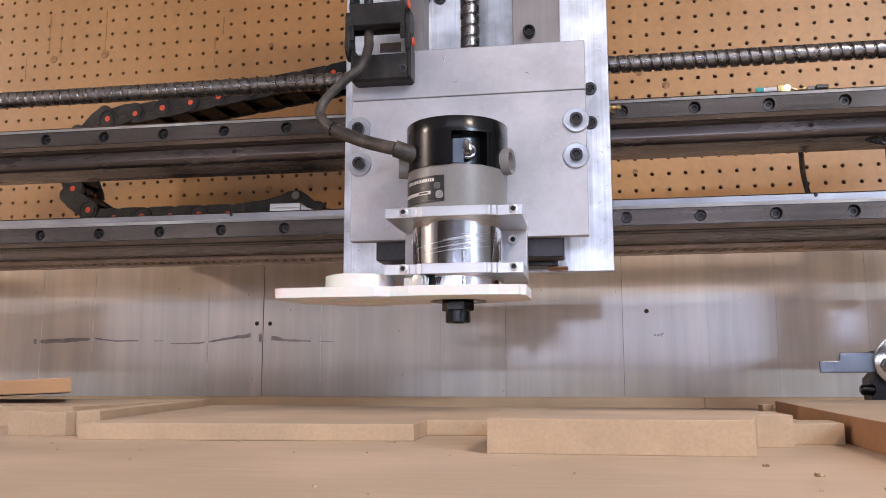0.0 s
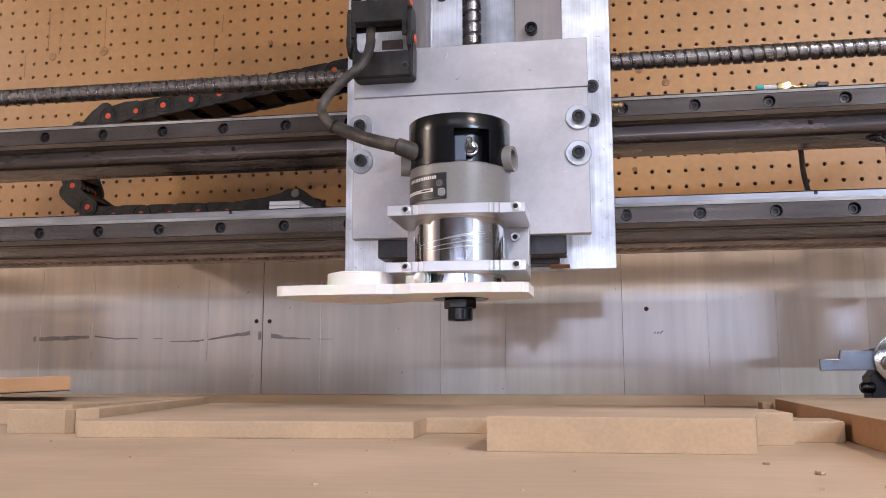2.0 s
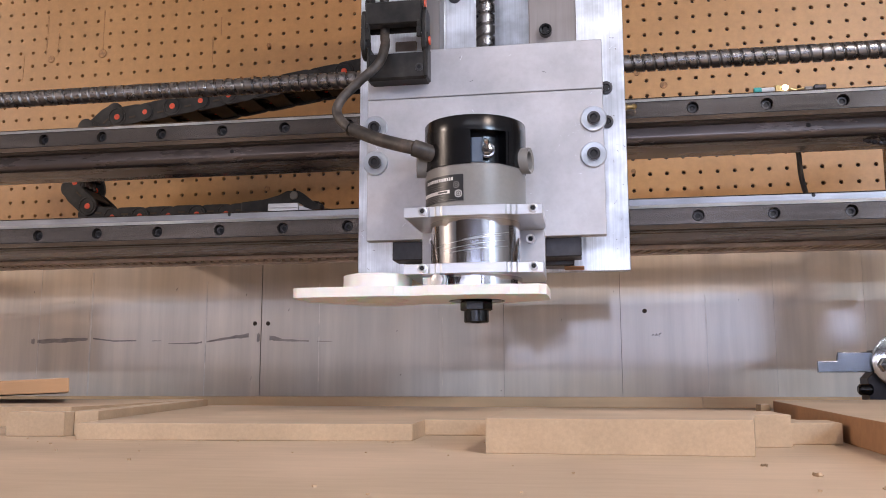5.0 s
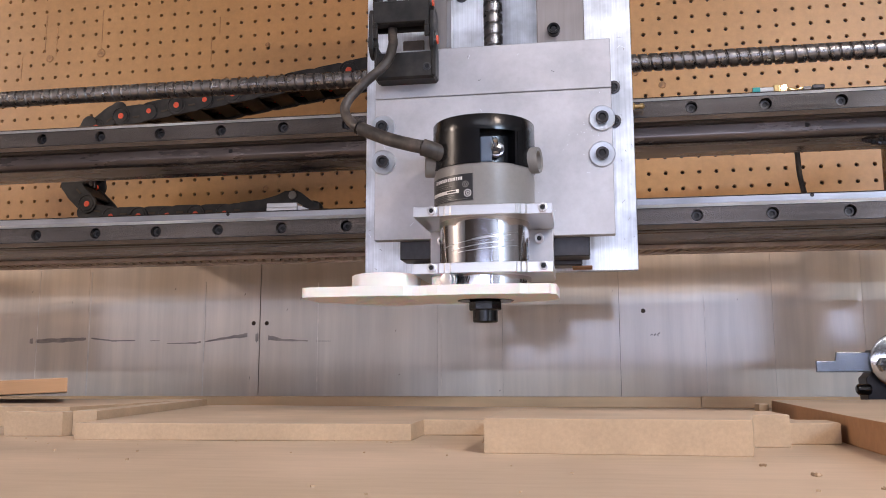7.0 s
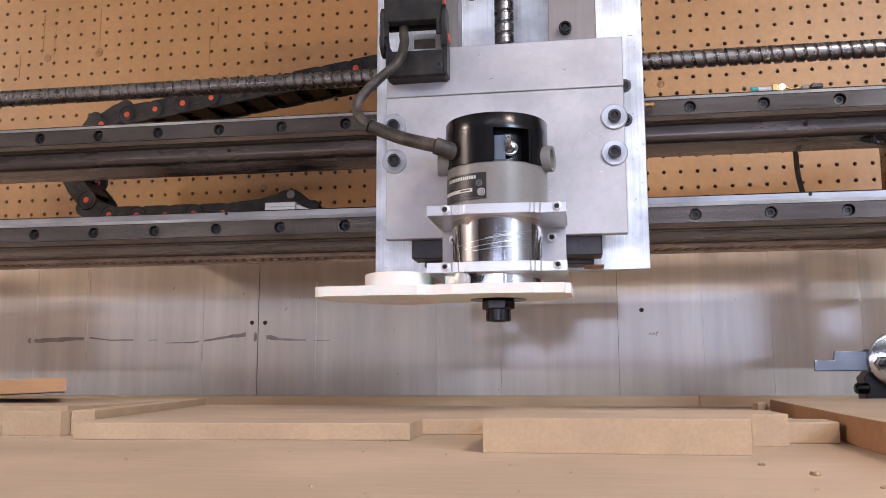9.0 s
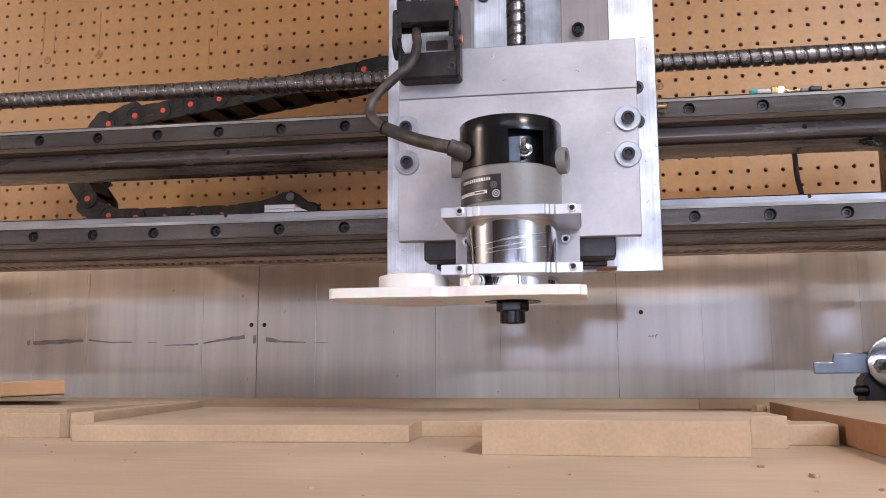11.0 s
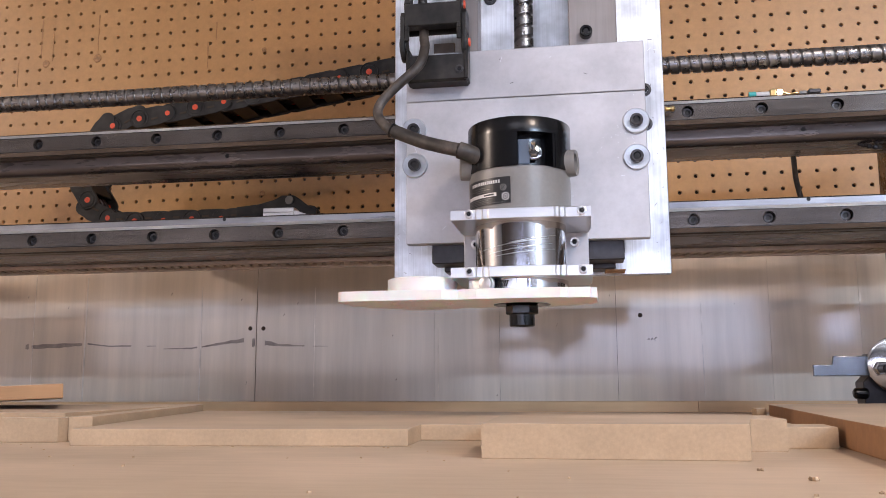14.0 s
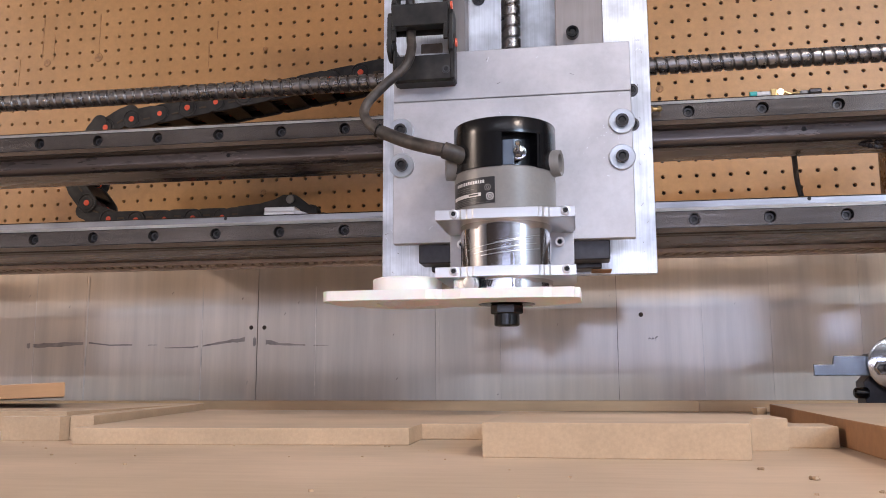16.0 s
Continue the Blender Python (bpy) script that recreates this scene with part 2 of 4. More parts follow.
def raw(name, verts, faces, mat, parent=None, label=""):
    me = bpy.data.meshes.new(name)
    me.from_pydata(verts, [], faces)
    bm = bmesh.new()
    bm.from_mesh(me)
    bmesh.ops.remove_doubles(bm, verts=bm.verts[:], dist=1e-5)
    bm.to_mesh(me)
    bm.free()
    me.update()
    me.materials.append(mat)
    ob = new(name, me)
    if parent:
        ob.parent = parent
    return tagged(ob, label=label)


def socket_bolt(name, parent, x, y, z, r, h, mat, axis="y", label=""):
    """A socket cap screw whose head points to -y."""
    bm = bmesh.new()
    n = 24
    lathe(bm, [(r * 0.50, 0.45 * h), (r * 0.60, h * 0.02), (r * 0.88, 0.0), (r, 0.12 * h), (r, h)][::1], (x, y - h, z), "y", n)
    bmesh.ops.delete(bm, geom=[f for f in bm.faces if len(f.verts) == n and min(v.co.y for v in f.verts) < y - 0.3 * h], context="FACES_ONLY")
    hexa = [(x + 0.47 * r * math.cos(radians(60 * i)), z + 0.52 * r * math.sin(radians(60 * i))) for i in range(6)]
    vs = [bm.verts.new((u, y - 0.78 * h, w)) for u, w in hexa]
    bm.faces.new(vs).material_index = 1
    ob = part(name, bm, mat, parent, label, smooth=True)
    ob.data.materials.append(SOCKET)
    return ob


def screw_thread(name, length, R, lead, groove, mat, axis, n=32, per=30):
    """A ballscrew along x or z from 0 to length, with its helical ball groove."""
    verts, faces = [], []
    rows = int(length / lead * per)
    for i in range(rows + 1):
        s = length * i / rows
        for k in range(n):
            a = 2 * math.pi * k / n
            ph = (s / lead - a / (2 * math.pi)) % 1.0
            d = abs(ph - 0.5)
            r = R - (groove * math.sqrt(max(0.0, 1 - (d / 0.13) ** 2)) if d < 0.13 else 0.0)
            c, q = r * math.cos(a), r * math.sin(a)
            verts.append((s, c, q) if axis == "x" else (c, q, s))
    for i in range(rows):
        for k in range(n):
            a, b = i * n + k, i * n + (k + 1) % n
            faces.append((a, b, b + n, a + n))
    faces += [tuple(range(n)), tuple(range(rows * n, rows * n + n))]
    ob = raw(name, verts, faces, mat)
    ob.data.polygons.foreach_set("use_smooth", [True] * len(ob.data.polygons))
    ob.data.set_sharp_from_angle(angle=radians(40))
    return ob


# ---- room ----
def slab(name, x0, x1, y0, y1, z0, z1, mat, label):
    return tagged(part(name, boxed(x0, x1, y0, y1, z0, z1), mat), label, name.split("_")[0], kind="structure")


slab("floor", -3.2, 4.2, WALL_BACK - 0.1, 0.7, -0.95, -0.9, CONCRETE, "grey concrete workshop floor")
slab("wall_north", -3.2, 4.2, 0.56, 0.70, -0.9, CEIL + 0.02, DARKVOID, "dark timber wall behind the boards")
slab("wall_west", -3.3, -3.2, WALL_BACK - 0.1, 0.7, -0.95, CEIL + 0.05, WALLP, "painted workshop side wall")
slab("wall_east", 4.2, 4.3, WALL_BACK - 0.1, 0.7, -0.95, CEIL + 0.05, WALLP, "painted workshop side wall")
slab("ceiling", -3.3, 4.3, WALL_BACK - 0.1, 0.7, CEIL, CEIL + 0.05, WHITE, "white painted workshop ceiling")
wall_s = empty("wall_south", 0, WALL_BACK, 0, "dark wood-clad workshop wall with a long low window", "wall", kind="structure")
for x0, x1, z0, z1 in ((-3.2, PORT[0], -0.95, WIN[2]), (-3.2, PORT[0], WIN[3], CEIL), (-3.2, WIN[0], WIN[2], WIN[3]), (WIN[1], PORT[0], WIN[2], WIN[3]),
                       (PORT[0], PORT[1], -0.95, PORT[2]), (PORT[0], PORT[1], PORT[3], CEIL), (PORT[1], 4.2, -0.95, CEIL)):
    part("wall_section", boxed(x0, x1, -0.1, 0, z0, z1), BACKWALL, wall_s)
# the second fixture is made up to go with the added fill
for lx, ly, half, watts, tone in TUBES:
    lamp = empty("ceiling_light", lx, ly, CEIL, "unseen white ceiling strip light with glowing diffuser", "light", "ceiling strip lights")
    part("housing", boxed(-half - 0.02, half + 0.02, -0.08, 0.08, -0.05, 0, 0.01), WHITE, lamp)
    part("diffuser", boxed(-half, half, -0.06, 0.06, -0.075, -0.0502, 0.008), DIFFUSER if tone == WARM else GLOW_COOL, lamp, "glowing white diffuser")

win = empty("window_1", 0, WALL_BACK, 0, "long low window with dark glazing bars", "window", kind="structure")
for wx in (WIN[0], 0.1, WIN[1]):
    part("mullion", boxed(wx - 0.05, wx + 0.05, 0.03, 0.08, WIN[2], WIN[3], 0.004), BACKWALL, win)
for wz in (WIN[2], WIN[3]):
    part("transom", boxed(WIN[0], WIN[1], 0.0305, 0.0795, wz - 0.02, wz + 0.02, 0.004), BACKWALL, win)
port = empty("window_2", 0, WALL_BACK, 0, "small square window with dark glazing bars", "window", kind="structure")
for wx in PORT[:2]:
    part("mullion", boxed(wx - 0.02, wx + 0.02, 0.03, 0.08, PORT[2], PORT[3], 0.004), BACKWALL, port)
for wz in (PORT[2], 0.47, PORT[3]):
    part("transom", boxed(PORT[0], PORT[1], 0.0305, 0.0795, wz - 0.012, wz + 0.012, 0.004), BACKWALL, port)

# pegboard: drilled one-inch grid
peg = empty("pegboard", 0, 0.4, 0.2212, "orange-brown pegboard with a grid of drilled holes", "pegboard", kind="structure")
peg.rotation_euler = (radians(-0.17), radians(-0.17), radians(-1.05))
verts, faces = [], []
GX, GZ = 0.7297, 0.28745
for i in range(-52, 24):
    for j in range(-9, 13):
        holed(verts, faces, GX + i * 0.0254, GZ + j * 0.0254, 0.0127, 0.0031, 0.0062, 16)
raw("board", verts, faces, PEG, peg)
# unseen sheet added so the drilled holes read as dark
part("backing", boxed(-0.7, 1.4, 0.0066, 0.014, 0.045, 0.64), DARKVOID, peg, "dark sheet added to shade the holes")
for k, (px, pz, r) in enumerate(((0.766, 0.301, 0.005), (0.8068, 0.2785, 0.006), (0.1445, 0.395, 0.0045), (-0.274, 0.4, 0.007), (-0.172, 0.403, 0.008), (0.7546, 0.1404, 0.004), (0.148, 0.140, 0.005))):
    part("stain", turned([(r, -0.0006), (r * 0.9, -0.0012)], (px, 0, pz), "y", 18), material("scuff", (0.36, 0.175, 0.065), 0.5, grain=0.3, scale=300, stain=0.3, stain_scale=200), peg)

SCUFF = material("drip_stain", (0.385, 0.19, 0.07), 0.5, grain=0.3, scale=200, stain=0.3, stain_scale=60)
# lower wall: varnished boards of uneven width with open joints
low = empty("wall_panel", 0, 0.4, 0, "glossy varnished pale wood panelling with dark joints", "panelling", kind="structure")
JOINTS = [-1.0, -0.62, -0.40, -0.167, 0.143, 0.442, 0.546, 0.728, 0.956, 1.085, 1.25, 1.6]
for a, b in zip(JOINTS, JOINTS[1:]):
    ga, gb = (0.0006 if q == 0.143 else 0.00025 if q == 0.728 else 0.00012 for q in (a, b))
    part("plank", boxed(a + ga, b - gb, 0.0, 0.018, -0.35, 0.2655, 0.00018), PANEL, low)
for nx, nz in ((0.1322, 0.1337), (0.1549, 0.1334), (0.7646, 0.1455)):
    part("nail_hole", turned([(0.0036, -0.0004), (0.0030, -0.0010)], (nx, 0, nz), "y", 14), DARKVOID, low, "dark filled nail hole")


BEAD = material("pale_glue_line", (0.72, 0.63, 0.54), 0.35, grain=0.15, scale=90, stain=0.2, stain_scale=20, coat=0.8, coat_rough=0.1)
for gx, z0, z1, w in ((-0.2603, 0.02, 0.235, 0.0007), (-0.1630, 0.0, 0.225, 0.0013), (0.0459, 0.01, 0.205, 0.0010), (0.2428, 0.02, 0.20, 0.0010), (0.4475, 0.03, 0.14, 0.0006), (0.8560, 0.02, 0.17, 0.0007)):
    part("glue_line", boxed(gx - w, gx + w, -0.0005, 0.0002, z0, z1, 0.0002), BEAD, low, "pale line of dried glue")
random.seed(4)


def smear(name, pts, mat, parent, y):
    """A thin raised smear: pairs of (x, z, half width)."""
    top, bottom = [], []
    for (x0, z0, w0), (x1, z1, w1) in zip(pts, pts[1:]):
        for k in range(6):
            t = k / 6
            x, z, w = x0 + (x1 - x0) * t, z0 + (z1 - z0) * t, w0 + (w1 - w0) * t
            top.append((x, z + w * random.uniform(0.7, 1.2)))
            bottom.append((x, z - w * random.uniform(0.7, 1.2)))
    return part(name, prismed(top + bottom[::-1], y - 0.0005, y + 0.0002, "y"), mat, parent)


for pts in (((-0.2735, 0.1075, 0.0045), (-0.2665, 0.1075, 0.0045)), ((-0.262, 0.1075, 0.0035), (-0.20, 0.109, 0.0036), (-0.162, 0.1108, 0.0018)),
            ((-0.158, 0.1115, 0.0012), (-0.12, 0.107, 0.0014), (-0.07, 0.107, 0.0011)), ((-0.05, 0.1065, 0.0008), (-0.03, 0.1065, 0.0006)),
            ((-0.02, 0.1015, 0.0006), (0.03, 0.102, 0.0013), (0.042, 0.104, 0.0015)), ((0.048, 0.104, 0.0012), (0.10, 0.112, 0.003), (0.126, 0.1145, 0.0035)),
            ((0.136, 0.1105, 0.0075), (0.142, 0.1105, 0.0075)), ((0.158, 0.110, 0.0045), (0.18, 0.106, 0.002), (0.235, 0.1035, 0.0007)), ((0.24, 0.1035, 0.0006), (0.27, 0.103, 0.0004)),
            ((0.774, 0.1075, 0.0004), (0.7765, 0.1090, 0.0012), (0.7785, 0.1075, 0.0004)), ((0.7795, 0.1070, 0.0012), (0.7815, 0.1095, 0.0016), (0.7835, 0.1070, 0.0006)), ((0.7845, 0.1080, 0.0014), (0.7870, 0.1105, 0.0014), (0.7895, 0.1115, 0.0005)), ((0.7850, 0.1055, 0.0004), (0.7868, 0.1075, 0.0007))):
    smear("stain", pts, STAIN, low, 0.0)
for sx, z0, z1, w in ((-0.285, 0.41, 0.50, 0.0016), (-0.262, 0.405, 0.47, 0.0014), (-0.172, 0.41, 0.50, 0.0012), (0.04, 0.37, 0.43, 0.0014), (0.055, 0.42, 0.46, 0.0010), (-0.33, 0.36, 0.42, 0.0012)):
    drip = smear("drip", ((z0, sx, w * 0.4), (z1, sx, w)), SCUFF, peg, 0.0)
    drip.rotation_euler = (0, radians(-90), 0)
    drip.scale = (1, 1, -1)
for k in range(15):
    x, z = random.uniform(-0.3, 1.05), random.uniform(0.02, 0.2)
    smear("speck", ((x, z, 0.0012), (x + random.uniform(0.001, 0.003), z + random.uniform(0.001, 0.005), 0.0008)), STAIN, low, 0.0)

# ---- machine bed and the pieces lying on it ----
tagged(part("spoilboard", boxed(-0.9, 1.7, -1.15, 0.384, -0.025, 0, 0.0015), MDF), "flat tan MDF machine bed with sanded surface", "machine bed", kind="structure")
base = empty("machine_frame", 0.4, -0.35, -0.9, "dark steel frame under the machine bed", "frame")
for lx in (-1.2, 1.2):
    for ly in (-0.7, 0.65):
        part("leg", boxed(lx - 0.04, lx + 0.04, ly - 0.04, ly + 0.04, 0, 0.83, 0.006), TUBE, base)
for ly in (-0.7, 0.65):
    part("beam", boxed(-1.24, 1.24, ly - 0.04, ly + 0.04, 0.83, 0.8749, 0.006), TUBE, base)


def board(name, outline, z0, z1, face, edge, label, category="board", tilt=None, bevel=0.0009):
    """A flat board: pale faces, sawn edges as a second slot."""
    bm = prismed(outline, z0, z1, "z", bevel)
    bm.normal_update()
    me_edges = [f for f in bm.faces if abs(f.normal.z) < 0.6]
    for f in me_edges:
        f.material_index = 1
    ob = part(name, bm, face)
    ob.data.materials.append(edge)
    if tilt is not None:
        ob.matrix_basis = tilt
    return tagged(ob, label, category, "MDF pieces on the bed")


PINE = material("warm_batten", (0.60, 0.385, 0.21), 0.6, grain=0.08, scale=60, stretch=(0.1, 1, 1), stain=0.12, stain_scale=9)
board("mdf_sheet", [(0.3065, -0.3860), (0.5515, -0.3665), (0.5490, -0.303), (0.60, -0.303), (0.83, -0.315), (0.83, -0.08), (0.62, -0.015), (0.2285, 0.02), (0.2515, -0.104)], 0, 0.0122, MDF, MDF_CUT, "thin tan MDF sheet with a notched front edge")
board("mdf_block", [(0.6136, -0.4570), (0.7655, -0.4595), (0.7782, -0.3920), (0.8008, -0.3893), (0.8008, -0.325), (0.6136, -0.325)], 0, 0.0204, MDF, MDF_CUT, "thick tan MDF block with a stepped sawn edge", bevel=0.0005)
board("mdf_block", [(0.8018, -0.3652), (0.8388, -0.3612), (0.8412, -0.319), (0.8018, -0.319)], 0, 0.0142, MDF, MDF_CUT, "small tan MDF offcut beside the long board")
board("fence_board", [(0.8290, -0.62), (1.25, -0.62), (1.25, 0.06), (1.0, 0.066), (0.8724, 0.0231), (0.8440, -0.352)], 0, 0.019, MDF, BOARD_DARK, "long MDF board with dark brown sawn edge")
board("mdf_block", [(0.2290, -0.3565), (0.2745, -0.3515), (0.2764, -0.3385), (0.2245, -0.3385)], 0, 0.0188, MDF, MDF_CUT, "square tan MDF offcut near the sheet")
board("mdf_strip", [(0.2773, -0.3421), (0.2962, -0.3403), (0.2495, -0.1041), (0.2280, 0.0), (0.2110, 0.0), (0.2330, -0.105)], 0, 0.0192, MDF, MDF_CUT, "narrow slanting MDF strip lying beside the sheet")
board("mdf_sheet", [(-0.35, -0.235), (0.207, -0.235), (0.207, 0.06), (-0.35, 0.06)], 0, 0.0185, MDF, MDF_CUT, "wide flat tan MDF panel on the bed")
board("plywood_offcut", [(-0.35, -0.15), (0.15, -0.15), (0.042, 0.02), (-0.35, 0.02)], 0, 0.0148, MDF, PLY_EDGE, "loose offcut with orange-brown edge lying tilted on the panel", tilt=pose(0, 0, 0.0245, 0, -2.2, 0))
board("back_batten", [(-0.6, 0.335), (0.8374, 0.335), (0.8374, 0.358), (-0.6, 0.358)], 0, 0.0155, PINE, PINE, "long thin wooden batten along the back of the bed", "batten")
board("back_batten", [(0.838, 0.333), (1.3, 0.333), (1.3, 0.358), (0.838, 0.358)], 0, 0.0158, PINE, PINE, "short thin wooden batten along the back of the bed", "batten")
board("mdf_block", [(0.858, 0.016), (0.870, 0.026), (0.868, 0.042), (0.856, 0.032)], 0, 0.015, MDF, MDF_CUT, "tiny tan MDF offcut behind the long board")
random.seed(9)
chips = bmesh.new()
for k in range(70):
    x, y = random.uniform(0.15, 0.84), random.uniform(-0.66, -0.37)
    if random.random() < 0.5:
        x, y = random.uniform(0.25, 0.8), -0.366 + random.uniform(-0.02, 0.0) - (0.095 if 0.61 < x < 0.77 else 0)
    if 0.2 < x < 0.6 and y > -0.37 or x >= 0.61 and y > -0.459:
        continue
    s = random.uniform(0.0003, 0.0010)
    box(chips, -s, s, -s * 0.7, s * 0.7, 0, s, m=pose(x, y, 0, 0, 0, random.uniform(0, 180)))
tagged(part("sawdust", chips, MDF_CUT), "fine tan sawdust crumbs on the bed", "sawdust", kind="stuff")
random.seed(21)
for nx, ny, size in ((0.775, -0.555, 0.6), (0.7605, -0.513, 0.5), (0.79, -0.60, 0.35)):
    nick = empty("chip", nx, ny, 0, "small crumb of dark wood on the bed", "wood chip", "wood chips on the bed")
    for k in range(8):
        w, d, h = (random.uniform(0.0008, 0.0022) * size for _ in range(3))
        part("flake", box(bmesh.new(), -w * 0.8, w * 0.8, -d, d, -h * 0.5, h * 0.9, h * 0.25, m=pose(random.uniform(-0.0032, 0.0032) * size, random.uniform(-0.003, 0.003) * size, h * 0.5, random.uniform(-35, 35), random.uniform(-35, 35), random.uniform(0, 180))), random.choice((GLUE, MDF_CUT)), nick)

# ---- gantry beams, rails, ballscrew ----
X0, X1 = -0.72, 1.32


def rounded(y0, y1, z0, z1, r):
    return arc(y1 - r, z1 - r, r, 0, 90, 6) + arc(y0 + r, z1 - r, r, 90, 180, 6) + arc(y0 + r, z0 + r, r, 180, 270, 6) + arc(y1 - r, z0 + r, r, 270, 360, 6)


gantry = empty("gantry", 0.2, 0.026, 0.21, "dark steel gantry of two tubes across the machine", "gantry")
part("upper_tube", prismed([(y - 0.026, z - 0.21) for y, z in rounded(0.026, 0.106, 0.3120, 0.3695, 0.009)], X0 - 0.2, X1 - 0.2, "x"), TUBE, gantry, smooth=True)
part("lower_tube", prismed([(y - 0.026, z - 0.21) for y, z in rounded(0.026, 0.150, 0.2070, 0.2488, 0.006)], X0 - 0.2, X1 - 0.2, "x"), TUBE, gantry, smooth=True)
part("front_strip", boxed(X0 - 0.2, X1 - 0.2, -0.002, -0.0002, 0.0258, 0.0365, 0.0006), material("bright_strip_steel", (0.38, 0.385, 0.41), 0.33, 1.0, grain=0.12, scale=50, stretch=(0.06, 1, 3), stain=0.3, stain_scale=9, rough_vary=0.08), gantry, "bright ground steel strip above the lower rail")
part("end_plate", boxed(0.872, 0.915, 0.08, 0.14, -0.033, 0.099, 0.003), DARKM, gantry, "dark steel end plate")
part("end_plate", boxed(-0.86, -0.842, 0.0, 0.14, -0.033, 0.099, 0.003), DARKM, gantry, "dark steel end plate")
part("riser", boxed(0.875, 0.922, 0.142, 0.22, -0.05, 0.168, 0.004), TUBE, gantry, "dark steel upright")
for sx in (-0.92, 0.875):
    part("leg", boxed(sx - 0.04, sx + 0.04, -0.046, 0.03, -0.2099, -0.0032, 0.004), TUBE, gantry, "dark steel gantry leg")
weld = bmesh.new()
random.seed(2)
for k in range(9):
    box(weld, -0.005, 0.005, -0.004, 0.004, -0.004, 0.004, 0.002, m=pose(0.795 + k * 0.0026, 0.016 + random.uniform(0, 0.01), 0.098 + random.uniform(-0.003, 0.004), random.uniform(0, 90), random.uniform(0, 90), 0) @ Matrix.Diagonal((0.55, 0.55, 0.55, 1)))
part("weld_bead", weld, DARKM, gantry, "rough dark weld bead")
for hx in (0.242, 0.928):
    part("tapped_hole", turned([(0.0028, 0.0), (0.0022, -0.0004)], (hx - 0.2, -0.0002, 0.1155), "y", 14), SOCKET, gantry)
    part("tapped_hole", turned([(0.0022, 0.0), (0.0017, -0.0004)], (hx - 0.2, -0.0021, 0.0345), "y", 14), SOCKET, gantry)

# toothed rack under the rear edge of the lower tube
rv, rf = [], []
for i in range(148):
    x = X0 - 0.2 + i * 0.0127
    k = len(rv)
    for dx, y in ((0.0078, 0.100), (0.0152, 0.100), (0.0084, 0.124), (0.0010, 0.124)):
        rv.append((x + dx, y, -0.0032))
        rv.append((x + dx, y, -0.0082))
    for a, b in ((0, 1), (1, 2), (2, 3), (3, 0)):
        rf.append((k + 2 * a, k + 2 * b, k + 2 * b + 1, k + 2 * a + 1))
    rf.append((k + 1, k + 3, k + 5, k + 7))
RACK = material("rack_steel", (0.44, 0.35, 0.28), 0.5, 0.3, grain=0.15, scale=80, stain=0.2, stain_scale=12)
rack = raw("gear_rack", rv, rf, RACK, gantry, "dark helical toothed rack")
rack["kind"] = "stuff"
part("rack_back", boxed(X0 - 0.2, X1 - 0.2, 0.1241, 0.130, -0.0110, -0.0031, 0.0005), RACK, gantry)
part("rack_lip", boxed(X0 - 0.2, X1 - 0.2, 0.0935, 0.0984, -0.0084, -0.0031, 0.0005), RACK, gantry)
part("rack_base", boxed(X0 - 0.2, X1 - 0.2, 0.0985, 0.1239, -0.0052, -0.0031, 0.0004), DARKM, gantry)


def linear_rail(x_first, z, label):
    rail = empty("linear_rail", 0, 0, z, label, "linear rail", "gantry rails")
    s = 0.0087
    lip = [(0.0, s), (0.0010, s), (0.0010, s + 0.0007), (0.0002, s + 0.0008), (0.0036, 0.0138)]
    side = [(0.0036, 0.0138), (0.0075, 0.0138), (0.0098, 0.0112), (0.0135, 0.0112), (0.0160, 0.014), (0.0258, 0.014)]
    ring = [(y, w) for y, w in side] + [(y, -w) for y, w in side[::-1]]
    v = [(x, y, w) for x in (X0, X1) for y, w in ring]
    n = len(ring)
    f = [(i, i + 1, n + i + 1, n + i) for i in range(n - 1)] + [tuple(range(n))[::-1], tuple(range(n, 2 * n))]
    raw("rail_sides", v, f, FLANK_SHADE, rail, "ground rail flanks darkened for shade")
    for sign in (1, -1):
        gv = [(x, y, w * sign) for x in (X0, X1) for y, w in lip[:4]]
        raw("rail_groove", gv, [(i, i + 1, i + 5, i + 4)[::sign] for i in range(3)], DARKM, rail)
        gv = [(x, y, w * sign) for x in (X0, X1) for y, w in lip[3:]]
        # upper chamfer in the lit steel, lower in the darker face steel for shade
        raw("rail_chamfer", gv, [(0, 1, 3, 2)[::sign]], CHAMFER_LIT if sign > 0 else RAILFACE, rail, "ground upper chamfer brightened as lit" if sign > 0 else "")
    v, f, xs = [], [], []
    i = math.ceil((X0 + 0.02 - x_first) / 0.08)
    while x_first + i * 0.08 < X1 - 0.02:
        xs.append(x_first + i * 0.08)
        i += 1
    edge = X0
    for x in xs:
        holed(v, f, x, 0, s, 0.0068, 0.012, 24, tip=1)
        k = len(v)
        v += [(edge, 0, -s), (x - s, 0, -s), (x - s, 0, s), (edge, 0, s)]
        f.append((k, k + 1, k + 2, k + 3))
        edge = x + s
    k = len(v)
    v += [(edge, 0, -s), (X1, 0, -s), (X1, 0, s), (edge, 0, s)]
    f.append((k, k + 1, k + 2, k + 3))
    raw("rail_face", v, f, RAILFACE, rail)
    first = None
    for x in xs:
        if first is None:
            first = socket_bolt("bolt", rail, 0, 0, 0, 0.0054, 0.006, DARKM, label="dark socket screw")
            first.location = (x, 0.0105, 0)
        else:
            o = first.copy()
            scene.collection.objects.link(o)
            o.location = (x, 0.0105, 0)
    return rail


linear_rail(0.0, 0.2212, "lower ground steel linear rail with countersunk screws")
